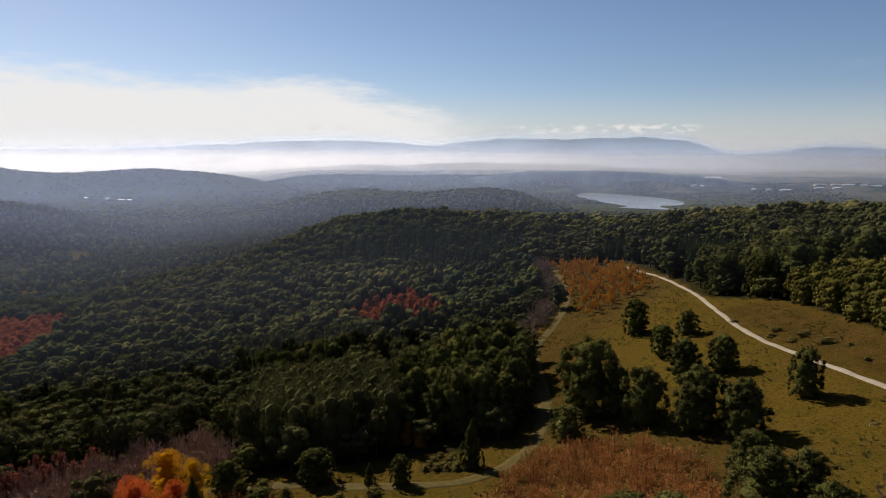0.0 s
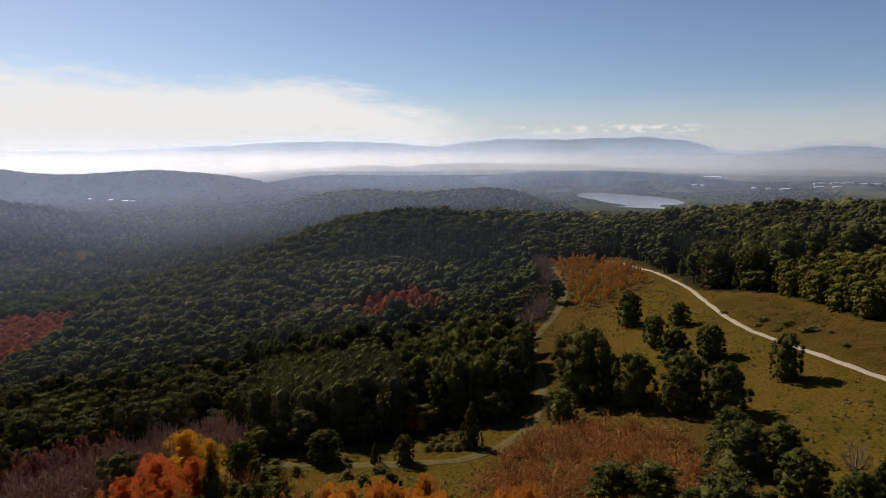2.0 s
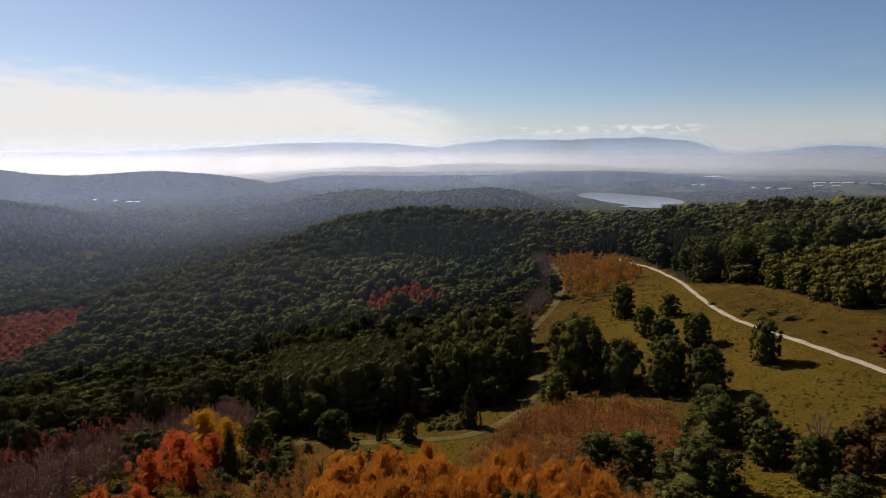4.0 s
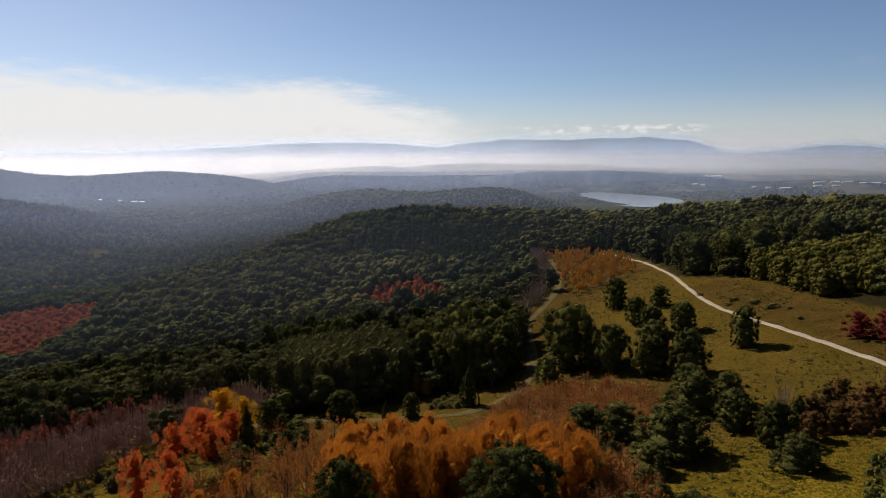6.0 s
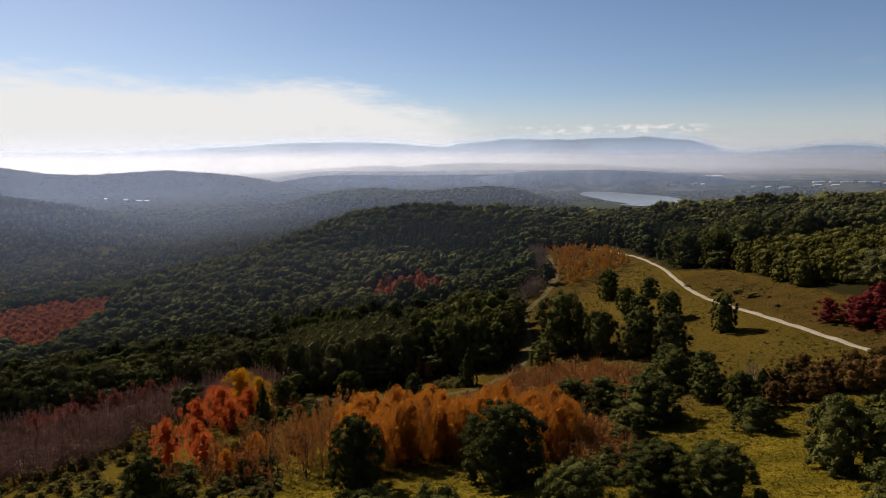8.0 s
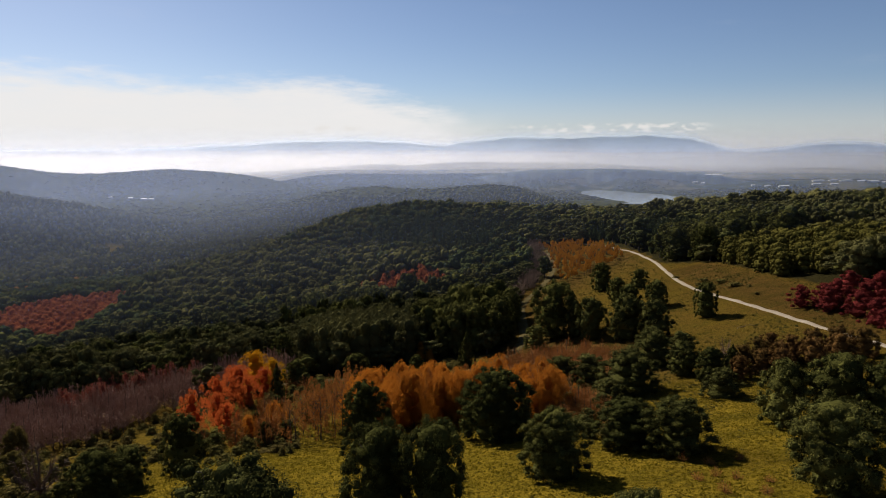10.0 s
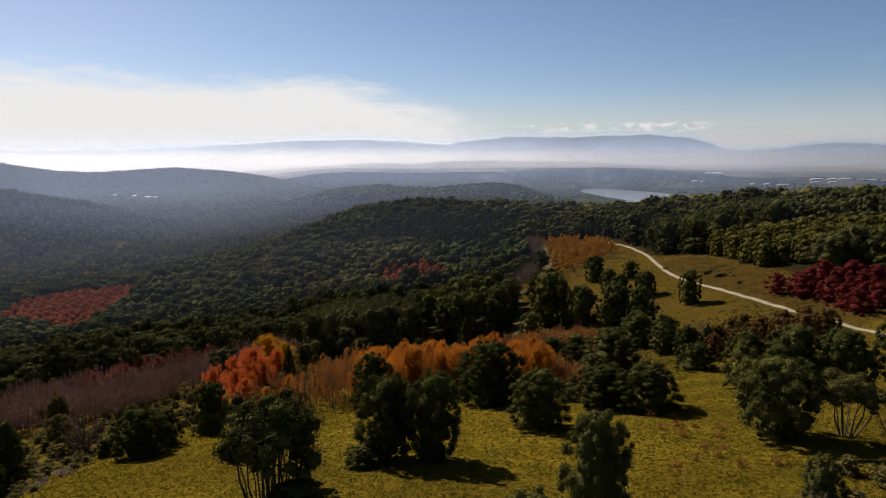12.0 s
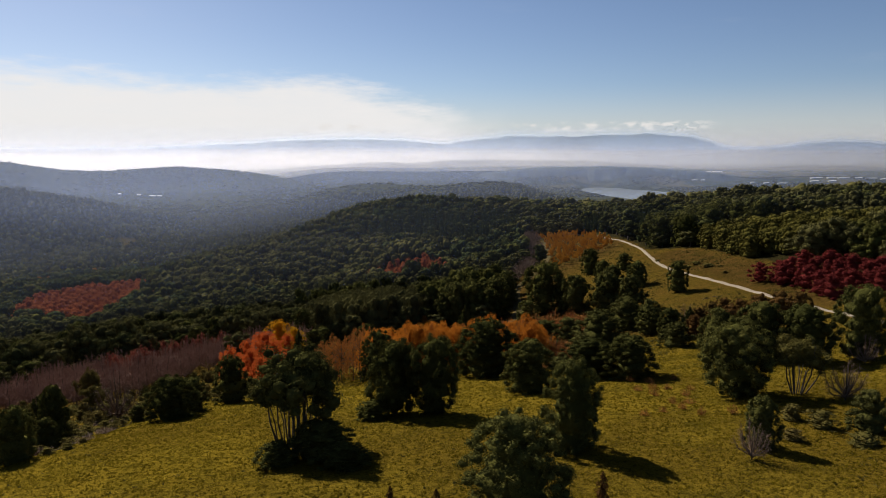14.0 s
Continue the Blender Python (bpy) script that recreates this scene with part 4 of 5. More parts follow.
def joined(name, sorts, label):
    """Many trees of the kinds given as one mass: sorts has rows of kind, x, y, height, width."""
    vs, fs, ms, start, mats = [], [], [], 0, []
    for sort, x, y, high, wide in sorts:
        info = KINDS[sort]
        k = int(rng.integers(info["shapes"]))
        if k not in info["meshes"]:
            arrays = []
            for _, me, _ in info["make"](k):
                v, f = np.empty(len(me.vertices) * 3, np.float32), np.empty(len(me.loops), np.int32)
                me.vertices.foreach_get("co", v)
                me.loops.foreach_get("vertex_index", f)
                arrays.append((v.reshape(-1, 3), f.reshape(-1, 3), me.materials[0]))
            info["meshes"][k] = arrays
        a = rng.uniform(0, 6.283)
        for v, f, mat in info["meshes"][k]:
            if mat not in mats:
                mats.append(mat)
            w = v * (wide / 10, wide / 10, high / 10)
            vs.append(np.stack([w[:, 0] * math.cos(a) - w[:, 1] * math.sin(a) + x, w[:, 0] * math.sin(a) + w[:, 1] * math.cos(a) + y, w[:, 2] + float(ground(x, y)) - 0.1], 1))
            fs.append(f + start)
            ms.append(np.full(len(f), mats.index(mat), np.int32))
            start += len(v)
    me = mesh_of(name, np.concatenate(vs), np.concatenate(fs), mats[0])
    for mat in mats[1:]:
        me.materials.append(mat)
    me.polygons.foreach_set("material_index", np.concatenate(ms))
    return tagged(new(name, me), label, "forest", kind="stuff")


kind("gum_far", 6, "gum_tree", "", "tree", leafy(lambda: gum_crown(16), LEAF_GUM, BARK, 560, 0.33, core=0.8, spread=0.30, lump=0.80, limbs=0))
kind("dark_far", 4, "gum_tree", "", "tree", leafy(lambda: gum_crown(16, 2.4), LEAF_DARK, BARK_DARK, 560, 0.33, core=0.8, spread=0.30, lump=0.80, limbs=0))
kind("pine_far", 3, "pine_tree", "", "tree", leafy(lambda: lumpy(12, cone, 0.8, 9.8, (0.7, 1.3), 0.2, 0.8, 3), LEAF_PINE, BARK_DARK, 300, 0.5, limbs=0))
kind("grey_far", 3, "gum_tree", "", "tree", leafy(lambda: gum_crown(15, 2.2), LEAF_GREY, BARK, 560, 0.33, core=0.8, spread=0.30, lump=0.80, limbs=0))
for x, y in scatter(ROUND_TREES, 10.5):
    plant("canopy" if rng.uniform() < 0.7 else "evergreen", x, y, rng.uniform(19, 26), rng.uniform(15, 20), label="dark rounded tree at the edge of the forest", group="forest edge trees")
plant("spread", -20, 420, 29, 19, label="very tall dark tree standing above the forest")

fx, fy = forest_places(9.2, 60, 830)
close = (np.hypot(fx, fy + 60) < NEAR_FOREST) | (crown_share(fx, fy) == 1.7)
fx, fy = fx[close], fy[close]
order = np.argsort(np.hypot(fx, fy + 60))
rest, count = [], 0
for x, y in zip(fx[order], fy[order]):
    patch = noise.noise((x * 0.012, y * 0.012, 3.0)) + 0.35 * rng.normal()
    scrubby = x < -60 and y < 120 and noise.noise((x * 0.03, y * 0.03, 9.0)) > -0.1
    if scrubby and rng.uniform() < 0.55:
        continue
    if y < 132 and -185 < x < 0 and rng.uniform() < 0.8:
        continue
    patch += 0.7 * float(inside(DARK_SLOPE, x, y))
    name = 1 if patch > 0.38 else (2 if patch < -0.30 else 0)
    big = 1 + 0.42 * noise.noise((x * 0.016, y * 0.016, 6.0))
    share = float(crown_share(x, y))
    tall, wide = rng.uniform(0.66, 1.28) * (11 if y < 140 else 15.5) * big * (0.75 + 0.25 * share), rng.uniform(8.5, 12.5) * (0.35 + 0.65 * big) * share
    if count < 270:
        plant(("gum", "gum_dark", "grey_gum")[name], x, y, tall, wide)
        count += 1
    else:
        rest.append((("gum_far", "dark_far", "grey_far")[name], x, y, tall, wide))
for x, y in scatter(CONIFERS, 9.2, 0.12):
    rest.append(("pine_far" if rng.uniform() < 0.7 else "grey_far", x, y, rng.uniform(12, 20), rng.uniform(8, 12)))
joined("forest", rest, "close gum forest running down the slope")


def forest_mass(name, gap, near, far, level, puffs, count, size, tall, wide, mats, label):
    x, y = forest_places(gap, near, far)
    keep = (crown_share(x, y) != 1.7) | (np.hypot(x, y + 60) >= 830)
    keep &= ~((np.abs(x - 755) < 310) & (np.abs(y - 2430) < 490) & (ground(x, y) < -101))
    far_field = (np.hypot(x, y) > 2650) & (x > 250)
    patch = np.array([noise.noise((a * 0.0035, b * 0.0035, 1.0)) for a, b in zip(x, y)])
    keep &= ~(far_field & (patch > 0.16))
    x, y, patch = x[keep], y[keep], patch[keep] + 0.3 * rng.normal(size=keep.sum()) + 0.7 * inside(DARK_SLOPE, x[keep], y[keep])
    z = ground(x, y)
    base_v, base_f = ICO[level]
    for m, (mat, lo, hi) in enumerate(mats):
        pick = (patch >= lo) & (patch < hi)
        px, py, pz = x[pick], y[pick], z[pick]
        n = len(px)
        if n == 0:
            continue
        big = 1 + 0.42 * np.array([noise.noise((p * 0.012, q * 0.012, 6.0)) for p, q in zip(px, py)])
        share = crown_share(px, py) if far < 1000 else 1.0
        high, broad = rng.uniform(0.65, 1.22, n) * tall * big * (0.75 + 0.25 * share), rng.uniform(0.75, 1.15, n) * wide * (0.4 + 0.6 * big) * share
        vs, fs, start = [], [], 0
        for k in range(puffs):
            a, q = rng.uniform(0, 6.283, n), (0.30 if puffs > 1 else 0.0) * broad
            c = np.stack([px + q * np.cos(a + k * 2.1), py + q * np.sin(a + k * 2.1), pz + high * (0.78 if k else (0.70 if puffs > 1 else 0.42)) - rng.uniform(0, 0.14, n) * high], 1)
            r = np.stack([broad * 0.36, broad * 0.36, high * (0.26 if puffs > 1 else 0.46)], 1) * rng.uniform(0.8, 1.15, (n, 1)) * (1.2 if puffs == 1 else 1)
            v = c[:, None] + base_v[None] * r[:, None] * 0.80 * (1 + 0.32 * rng.uniform(-1, 1, (n, len(base_v), 1)))
            vs.append(v.reshape(-1, 3))
            fs.append((base_f[None] + start + np.arange(n)[:, None, None] * len(base_v)).reshape(-1, 3))
            start += n * len(base_v)
            if count:
                way = rng.normal(size=(n, count, 3))
                way /= np.linalg.norm(way, axis=-1)[..., None]
                way[..., 2] = np.abs(way[..., 2])
                p = c[:, None] + way * r[:, None] * rng.uniform(0.9, 1.25, (n, count, 1))
                side = rng.normal(size=(2, n, count, 3)) * size * 0.62
                tri = np.stack([p + side[0], p + side[1], p - side[0] - side[1]], 2).reshape(-1, 3)
                vs.append(tri)
                fs.append(np.arange(len(tri)).reshape(-1, 3) + start)
                start += len(tri)
        ob = new(name, mesh_of(name, np.concatenate(vs), np.concatenate(fs), mat))
        tagged(ob, label, "forest", kind="stuff")


MIXED = [(LEAF_GUM, -9, 0.08), (LEAF_DARK, 0.08, 0.40), (LEAF_PINE, 0.40, 9)]
forest_mass("forest", 9.2, NEAR_FOREST, 950, 1, 6, 20, 0.38, 15, 10.5, MIXED, "close canopy of olive-green gum forest on the hillside")
forest_mass("distant_forest", 11.5, 950, 1700, 1, 1, 7, 1.4, 13, 13.5, MIXED[:2], "dark gum forest covering the valley")
forest_mass("distant_forest", 17.0, 1700, 3400, 1, 1, 0, 2.0, 4.2, 19, MIXED[:1], "far wooded hills beyond the valley")

# ---- distance ----


def lake_material():
    m, t = material("lake_water")
    wave = put(t, "ShaderNodeBump", Height=world_noise(t, 0.15, 3), Strength=0.12, Distance=0.2)
    # base colour paler than water: the bright sky reflection is put into it
    face = put(t, "ShaderNodeBsdfPrincipled", Base_Color=(0.17, 0.19, 0.20, 1), Roughness=0.2, Normal=wave.outputs[0])
    t.links.new(face.outputs[0], put(t, "ShaderNodeOutputMaterial").inputs[0])
    return m


a = np.linspace(0, 2 * math.pi, 64, endpoint=False)
v = np.stack([755 + 300 * np.cos(a), 2430 + 480 * np.sin(a), np.full(64, -104.0)], 1)
tagged(new("water", mesh_of("water", np.r_[v, [[755, 2430, -104]]], [(k, (k + 1) % 64, 64) for k in range(64)], lake_material())), "calm pale reservoir among dark wooded hills", "lake", kind="structure")

MOUNTAIN = rough_stuff("mountain_forest", (0.030, 0.040, 0.034), (0.060, 0.066, 0.050), 0.004, 0.2)


def range_of(name, crest, radius, depth, label, rough=8.0, base=-60.0, mat=None):
    """A far range: (degrees from north, height) along its crest."""
    crest = np.array(crest, float)
    az = np.arange(crest[0, 0], crest[-1, 0] + 0.01, 0.12)
    top = np.interp(az, crest[:, 0], crest[:, 1])
    top = np.convolve(np.pad(top, 3, mode="edge"), np.hanning(7) / np.hanning(7).sum(), "valid")
    rows = []
    for k, f in enumerate((0.0, 0.3, 0.6, 0.85, 1.0, 1.2)):
        r = radius - depth + depth * f
        lift = (f if f <= 1 else 0.3) ** 1.15
        fold = np.array([noise.noise((float(q) * 1.3, f * 3.0, radius * 0.01)) + 0.5 * noise.noise((float(q) * 4.0, f * 6.0, 2.0)) for q in az])
        fine = np.array([0.4 * noise.noise((float(q) * 9.0, f * 9.0, 5.0)) + 0.3 * noise.noise((float(q) * 24.0, f * 14.0, 8.0)) for q in az])
        z = base + (top - base) * lift + fold * rough * (1.6 if 0 < f < 1 else 0.9) + fine * rough * (0.3 if f < 1 else 0.9)
        x, y = (r + fold * 30) * np.sin(np.radians(az)), (r + fold * 30) * np.cos(np.radians(az)) - 60
        rows.append(np.stack([x, y, z], 1))
    v = np.stack(rows)
    n, m = v.shape[:2]
    i = np.arange(n * m).reshape(n, m)
    faces = np.stack([i[:-1, :-1], i[:-1, 1:], i[1:, 1:], i[1:, :-1]], -1).reshape(-1, 4)
    return tagged(new(name, mesh_of(name, v.reshape(-1, 3), faces, mat or MOUNTAIN, True)), label, "mountains", kind="structure")


FAR_CREST = [
    (-46, 66), (-36.5, 70), (-28.3, 71), (-26.4, 77), (-25.1, 63), (-24.5, 73), (-22.6, 84), (-19.7, 90), (-18.9, 101), (-15.4, 109), (-14.1, 120), (-11.9, 131),
    (-6.4, 138), (-2.6, 126), (-0.7, 109), (0.7, 101), (2.1, 124), (3.1, 132), (5.2, 146), (5.9, 158), (9.2, 152), (11.5, 151), (13.7, 160), (16.0, 159), (17.3, 169),
    (18.1, 160), (20.7, 140), (22.0, 109), (22.8, 83), (23.6, 65), (24.4, 57), (26.0, 64), (27.5, 74), (29.0, 94), (31.2, 105), (32.9, 94), (34.2, 80), (38.4, 65), (46, 60),
]
range_of("backdrop", FAR_CREST, 4780, 300, "long blue mountain range on the horizon", 6.0)
range_of("backdrop", [(2.1, 0), (2.8, 72), (4.5, 94), (6.8, 108), (9.6, 92), (11.5, 77), (14.2, 90), (16.4, 75), (19.5, 87), (22.0, 65), (24.0, 40), (26.0, 36), (28.3, 56), (31.2, 68), (34.2, 60), (44, 40)], 4470, 160, "darker foothills below the mountain range", 3.0)
range_of("backdrop", [(-8.6, -40), (-8.3, 18), (-7.4, 56), (-5.5, 68), (-4.4, 71), (-3.2, 62), (-2.0, 48), (0.1, -40)], 4290, 100, "low wooded hill rising out of the mist", 2.0)
range_of("backdrop", [(1.0, -100), (3.0, -62), (4.8, -44), (6.8, -31), (9.1, -23), (11.4, -21), (13.7, -18), (16.0, -20), (18.2, -28), (19.9, -32), (22.0, -41), (23.2, -46), (24.1, -57), (25.7, -76), (28, -105)], 3150, 200, "dark wooded rise beyond the reservoir", 3.0, -115)
FARMLAND = rough_stuff("farmland_and_woods", (0.036, 0.046, 0.034), (0.200, 0.185, 0.130), 0.008, 0.2)
range_of("backdrop", [(-8.5, -95), (-5.5, -44), (-2.7, -14), (0.7, 2), (4.5, 7), (6.8, 4), (11.0, 0), (12.8, 0), (15.1, -12), (17.3, -22), (19.5, -36), (22.0, -50), (26, -70), (32, -95)], 3800, 260, "low misty farmland hills beyond the valley", 3.0, -110, FARMLAND)
range_of("backdrop", [(-20, -95), (-17.3, -52), (-15.6, -35), (-13.3, -36), (-12.0, -24), (-9.7, -19), (-7.8, -9), (-5.5, -1), (-3.6, -2), (-2.2, -17), (0.2, -30), (3.5, -95)], 3560, 200, "low misty wooded hills beyond the valley", 3.0, -110)


def mist_sheet_material(name, colour):
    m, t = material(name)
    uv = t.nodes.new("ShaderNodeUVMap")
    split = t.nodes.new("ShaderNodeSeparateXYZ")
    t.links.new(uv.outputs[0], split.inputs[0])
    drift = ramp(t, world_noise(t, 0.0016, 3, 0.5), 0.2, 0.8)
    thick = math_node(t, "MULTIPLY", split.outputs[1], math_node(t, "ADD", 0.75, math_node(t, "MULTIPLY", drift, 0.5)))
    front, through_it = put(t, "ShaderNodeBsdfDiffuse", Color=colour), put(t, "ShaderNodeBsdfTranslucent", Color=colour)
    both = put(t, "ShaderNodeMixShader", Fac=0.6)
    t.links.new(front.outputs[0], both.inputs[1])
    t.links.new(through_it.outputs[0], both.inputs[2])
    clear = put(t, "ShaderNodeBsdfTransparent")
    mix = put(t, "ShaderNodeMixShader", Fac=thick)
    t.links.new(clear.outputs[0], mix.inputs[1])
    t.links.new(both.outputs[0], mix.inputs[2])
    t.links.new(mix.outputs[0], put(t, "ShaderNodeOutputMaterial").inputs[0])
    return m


# aerial haze painted as blue colour on thin see-through sheets
HAZE_TINT = mist_sheet_material("blue_haze_tint", (0.50, 0.60, 0.90, 1))
FAR_HAZE_TINT = mist_sheet_material("far_haze_tint", (0.52, 0.69, 0.95, 1))
MIST = mist_sheet_material("white_mist", (0.86, 0.81, 0.77, 1))


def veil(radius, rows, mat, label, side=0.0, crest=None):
    """An upright tinted sheet across the valley, added to stand in for haze and mist. rows: (metres over the ground or
    None, metres above sea level, thickness). side: how much thinner it is towards the east, or, below nought, towards
    the west. crest: a range whose height it follows.
    """
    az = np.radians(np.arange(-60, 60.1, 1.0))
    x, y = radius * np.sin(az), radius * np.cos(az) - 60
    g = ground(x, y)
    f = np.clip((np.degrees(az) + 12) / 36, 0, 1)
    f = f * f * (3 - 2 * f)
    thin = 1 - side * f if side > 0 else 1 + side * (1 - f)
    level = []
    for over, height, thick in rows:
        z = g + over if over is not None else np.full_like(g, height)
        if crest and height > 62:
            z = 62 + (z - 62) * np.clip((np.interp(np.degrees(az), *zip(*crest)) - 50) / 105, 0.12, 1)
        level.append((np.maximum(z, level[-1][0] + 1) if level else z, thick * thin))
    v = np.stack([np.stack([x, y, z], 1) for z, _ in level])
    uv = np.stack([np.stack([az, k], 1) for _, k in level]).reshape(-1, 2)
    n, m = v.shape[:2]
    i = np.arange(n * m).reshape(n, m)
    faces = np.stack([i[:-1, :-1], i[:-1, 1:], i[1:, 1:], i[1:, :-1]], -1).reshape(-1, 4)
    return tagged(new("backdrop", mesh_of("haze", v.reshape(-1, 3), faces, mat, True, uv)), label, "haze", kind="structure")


# eight sheets in all, haze put into their colour: a line of sight passes each of them once
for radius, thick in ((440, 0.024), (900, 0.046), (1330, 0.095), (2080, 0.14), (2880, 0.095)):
    veil(radius, [(0, 0, 0), (20, 0, 0.25 * thick), (60, 0, thick), (None, 60, thick * 0.9), (None, 60 + 0.015 * radius, thick * 0.35), (None, 60 + 0.035 * radius, 0)], HAZE_TINT, "thin blue-tinted sheet standing in for haze across the wooded valley", 0.4 if radius < 1000 else 0.0)
# thinner eastward: the sunny side's brighter mist is put into the thickness
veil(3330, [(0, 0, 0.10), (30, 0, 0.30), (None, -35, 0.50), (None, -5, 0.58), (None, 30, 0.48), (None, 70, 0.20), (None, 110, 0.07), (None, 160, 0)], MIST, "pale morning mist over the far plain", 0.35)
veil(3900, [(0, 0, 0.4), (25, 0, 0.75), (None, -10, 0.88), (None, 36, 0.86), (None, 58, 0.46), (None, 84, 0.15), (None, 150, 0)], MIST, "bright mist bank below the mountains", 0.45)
veil(4190, [(0, 0, 0.2), (60, 0, 0.3), (None, 62, 0.56), (None, 110, 0.55), (None, 150, 0.40), (None, 182, 0.10), (None, 210, 0)], FAR_HAZE_TINT, "blue-tinted sheet standing in for haze in front of the mountains", -0.25, FAR_CREST)

WHITE_PAINT = rough_stuff("white_sheet_metal", (0.42, 0.42, 0.41), (0.52, 0.52, 0.51), 0.05, 0.05, 0.6)
WALL_PAINT = rough_stuff("cream_weatherboard", (0.50, 0.47, 0.40), (0.58, 0.55, 0.48), 0.05, 0.05)


def farm_shed(x, y, long, wide, high, turn):
    root = new("farm_building")
    z = float(ground(x, y))
    s = Shape()
    l, w = long / 2, wide / 2
    s.add(np.array([(-l, -w, -3), (l, -w, -3), (l, w, -3), (-l, w, -3), (-l, -w, high), (l, -w, high), (l, w, high), (-l, w, high), (-l, 0, high * 1.5), (l, 0, high * 1.5)]), [(0, 1, 5), (0, 5, 4), (1, 2, 6), (1, 6, 5), (2, 3, 7), (2, 7, 6), (3, 0, 4), (3, 4, 7), (4, 8, 7), (5, 6, 9)])
    part("wall", s.mesh("wall", WALL_PAINT), root)
    s = Shape()
    e, o, k = l + 0.6, w + 0.8, high * 0.5 / w
    for d in (0.0, 0.3):
        s.add(np.array([(-e, -o, high - 0.8 * k + d), (e, -o, high - 0.8 * k + d), (e, 0, high * 1.5 + d + 0.1), (-e, 0, high * 1.5 + d + 0.1), (e, o, high - 0.8 * k + d), (-e, o, high - 0.8 * k + d)]), [(0, 1, 2), (0, 2, 3), (3, 2, 4), (3, 4, 5)])
    part("roof", s.mesh("roof", WHITE_PAINT), root, "pale metal roof")
    root.matrix_basis = pose(x, y, z, 0, 0, turn)
    return tagged(root, "long pale farm building with a metal roof", "building", "far farm buildings")


# the eastern greenhouses and the quarry patch near (1365, 3185) are drawn as sheds
for x, y, l, w, h, turn in (
    (1540, 2616, 46, 14, 3.2, 5), (1592, 2600, 34, 12, 3, 2), (1634, 2586, 44, 14, 3.2, 3), (1684, 2570, 30, 12, 3, 3), (1728, 2562, 40, 14, 3.2, 0), (1780, 2552, 36, 12, 3, 4), (1500, 2554, 34, 11, 3, 8), (1556, 2530, 30, 11, 3, 3),
    (1329, 2600, 20, 11, 3.4, 12), (1374, 2560, 40, 12, 3.2, 4), (1290, 2640, 14, 10, 3.4, -8), (1365, 3185, 50, 26, 7, 8), (1330, 3200, 24, 16, 6, -10), (1111, 2793, 22, 12, 4, 20), (1140, 2780, 14, 10, 4, -12),
    (-991, 2114, 12, 8, 2.6, 10), (-948, 2114, 24, 9, 2.6, -8), (-925, 2118, 14, 8, 2.4, 4), (-1050, 2105, 10, 7, 2.6, -20), (-770, 3380, 60, 24, 7, 6), (-735, 3350, 32, 16, 6, 4),
):
    farm_shed(x, y, l, w, h, turn)

# a few taller gums that break the skyline
for x, y, top in ((261, 690, 3.0), (254, 694, 0.0), (330, 640, 6.0), (395, 560, 14.0), (20, 835, -6.0)):
    plant("gum", x, y, top - float(ground(x, y)), 15)

# ---- small things on the ground ----


def fallen_log(x, y, long, girth, turn):
    s = Shape()
    s.tube([(-long / 2, 0, 0), (-long * 0.1, 0.15, 0.05), (long * 0.25, -0.05, 0.02), (long / 2, 0.2, 0.1)], [girth, girth * 0.9, girth * 0.7, girth * 0.3], 7)
    for k in range(4):
        p = (rng.uniform(-0.2, 0.5) * long, 0, 0.1)
        s.tube([p, (p[0] + rng.uniform(0.3, 1.0), rng.uniform(-1.2, 1.2), rng.uniform(0.3, 1.1))], [girth * 0.3, girth * 0.08], 4)
    ob = new("fallen_log", s.mesh("fallen_log", DEAD_WOOD))
    ob.matrix_basis = pose(x, y, float(ground(x, y)) + girth * 0.8, 0, 0, turn)
    return tagged(ob, "weathered grey fallen log with broken limbs on grass", "log", "fallen timber")


for x, y, l, g, turn in ((73, 181, 5, 0.25, 8), (76, 178, 3.5, 0.2, -14), (70, 178, 3, 0.18, 35), (127, 175, 4, 0.16, 20), (130, 173, 3.5, 0.15, -30), (125, 176, 3, 0.14, 60), (88, -1, 2.5, 0.22, 20), (-84, 12, 5, 0.2, 60), (-86, 24, 6, 0.22, 80), (-84, 40, 4, 0.18, 50), (-88, 5, 5, 0.2, 30)):
    fallen_log(x, y, l, g, turn)


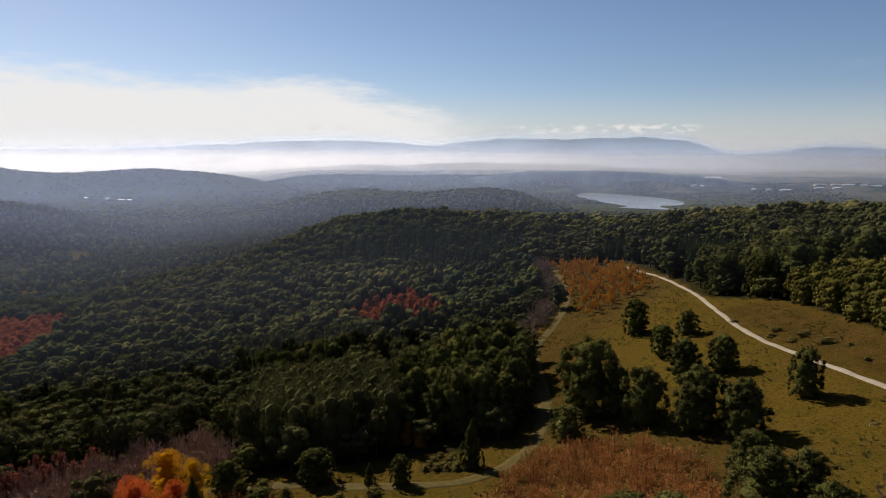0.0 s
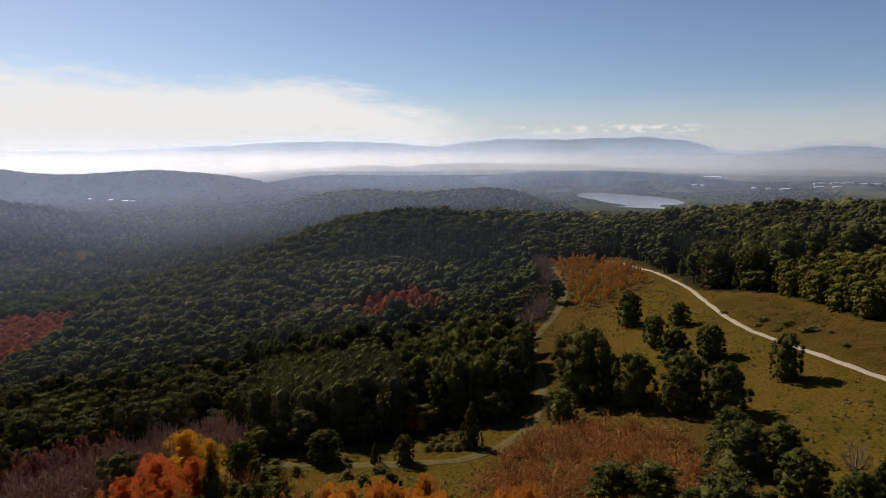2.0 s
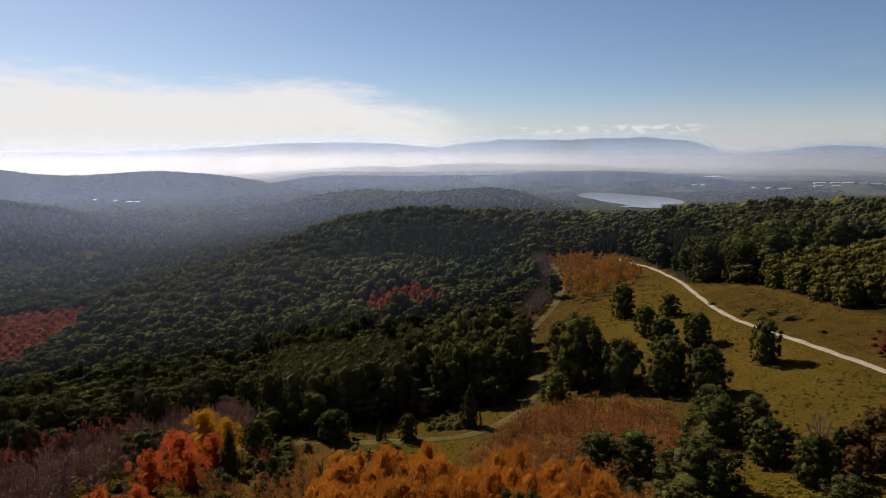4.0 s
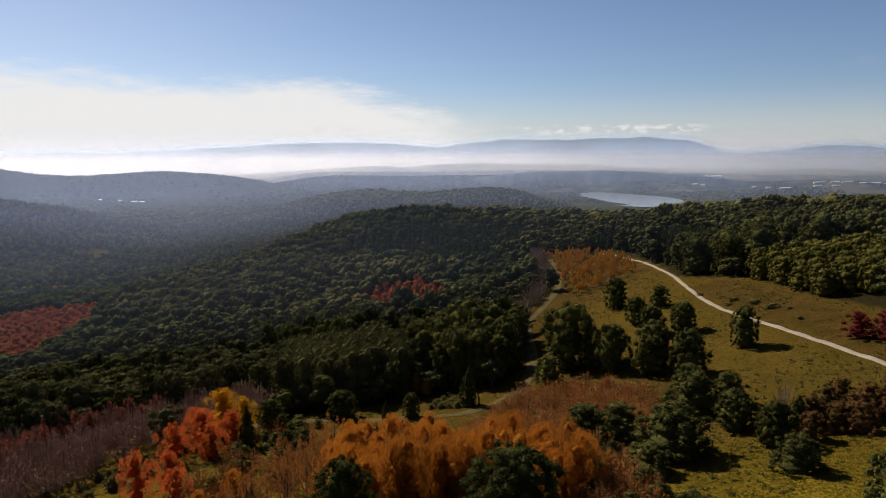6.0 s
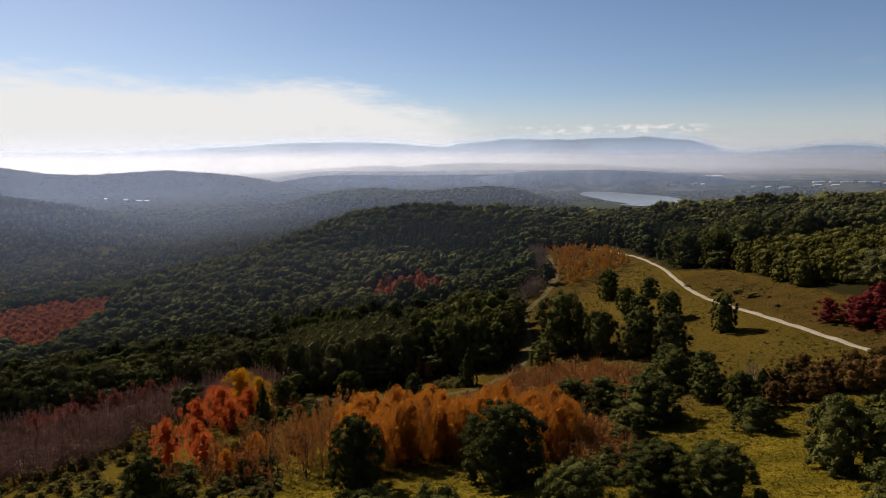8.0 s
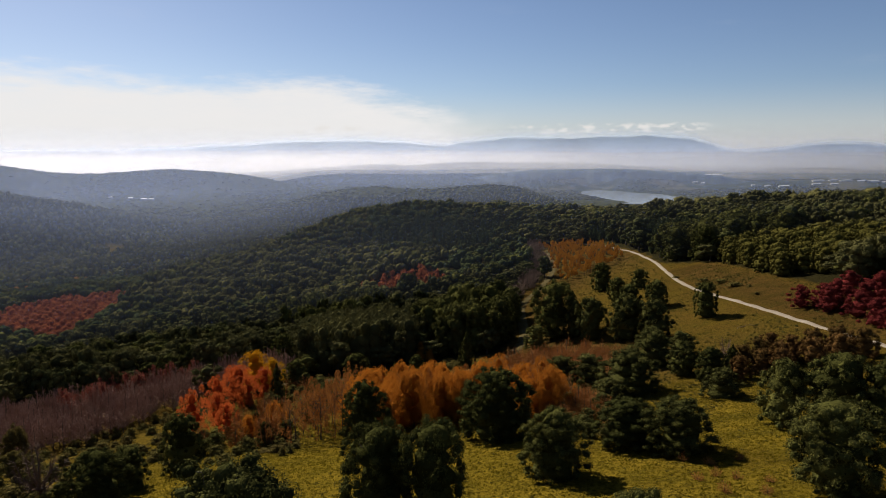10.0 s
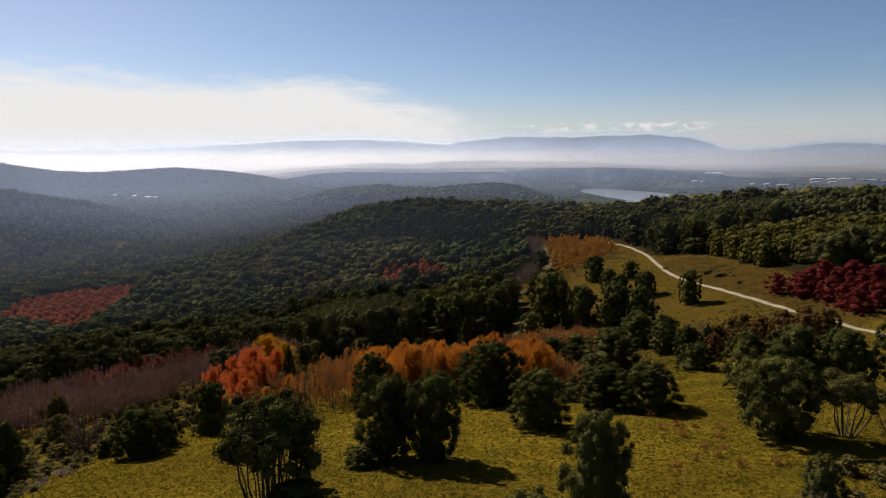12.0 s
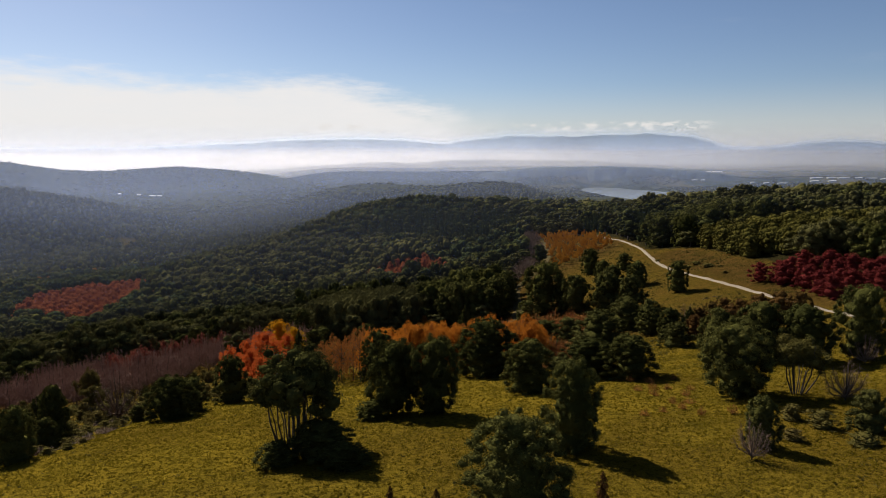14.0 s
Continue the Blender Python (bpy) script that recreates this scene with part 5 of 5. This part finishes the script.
def grass_mass():
    """Tussocks over the open slope."""
    n = 46000
    x, y = rng.uniform(-95, 120, n), rng.uniform(-62, 120, n)
    keep = inside(CLEARING, x, y)
    x, y = x[keep], y[keep]
    n, k = len(x), 4
    z = ground(x, y) - 0.03
    c = np.stack([x, y, z], 1)[:, None] + rng.normal(size=(n, k, 3)) * (0.16, 0.16, 0)
    a = rng.uniform(0, 6.283, (n, k))
    wide, tall = rng.uniform(0.09, 0.20, (n, k, 1)), rng.uniform(0.14, 0.36, (n, k, 1))
    side = np.stack([np.cos(a), np.sin(a), 0 * a], -1) * wide
    tip = c + np.stack([np.cos(a + 1.5) * 0.2, np.sin(a + 1.5) * 0.2, 0 * a], -1) + tall * np.array([0, 0, 1.0])
    tri = np.stack([c - side, c + side, tip], 2).reshape(-1, 3)
    tagged(new("grass", mesh_of("grass", tri, np.arange(len(tri)).reshape(-1, 3), GRASS_BLADE)), "tufted olive-green pasture grass", "grass", kind="stuff")


grass_mass()


def tussock_mass():
    """Small clumps of rank grass and bracken that break up the pasture."""
    n = 34000
    x, y = rng.uniform(-120, 200, n), rng.uniform(-58, 560, n)
    thin = np.array([noise.noise((a * 0.035, b * 0.035, 5.0)) for a, b in zip(x, y)]) + 0.25 * rng.normal(size=n)
    keep = inside(CLEARING, x, y) & (thin > np.where(y < 75, 0.36, -0.05)) & (off_line(ROAD_LINE[::3], x, y) > 4.5) & (off_line(TRACK_LINE[::3], x, y) > 3.5)
    x, y = x[keep], y[keep]
    n = len(x)
    k = 9
    size = rng.uniform(0.25, 0.8, (n, 1, 1)) * np.where(y < 75, 0.55, 1.0)[:, None, None]
    c = np.stack([x, y, ground(x, y) - 0.05], 1)[:, None] + rng.normal(size=(n, k, 3)) * (0.45, 0.45, 0) * size
    a = rng.uniform(0, 6.283, (n, k))
    side = np.stack([np.cos(a), np.sin(a), 0 * a], -1) * size * 0.35
    tip = c + rng.normal(size=(n, k, 3)) * size * (0.4, 0.4, 0) + size * rng.uniform(0.5, 1.1, (n, k, 1)) * np.array([0, 0, 1.0])
    p = np.stack([c - side, c + side, tip], 2)
    tri = np.arange(n * k * 3).reshape(-1, 3)
    tagged(new("tussock", mesh_of("tussock", p.reshape(-1, 3), tri, LEAF_SCRUB)), "clumps of rank olive-brown grass and bracken", "grass", kind="stuff")


tussock_mass()
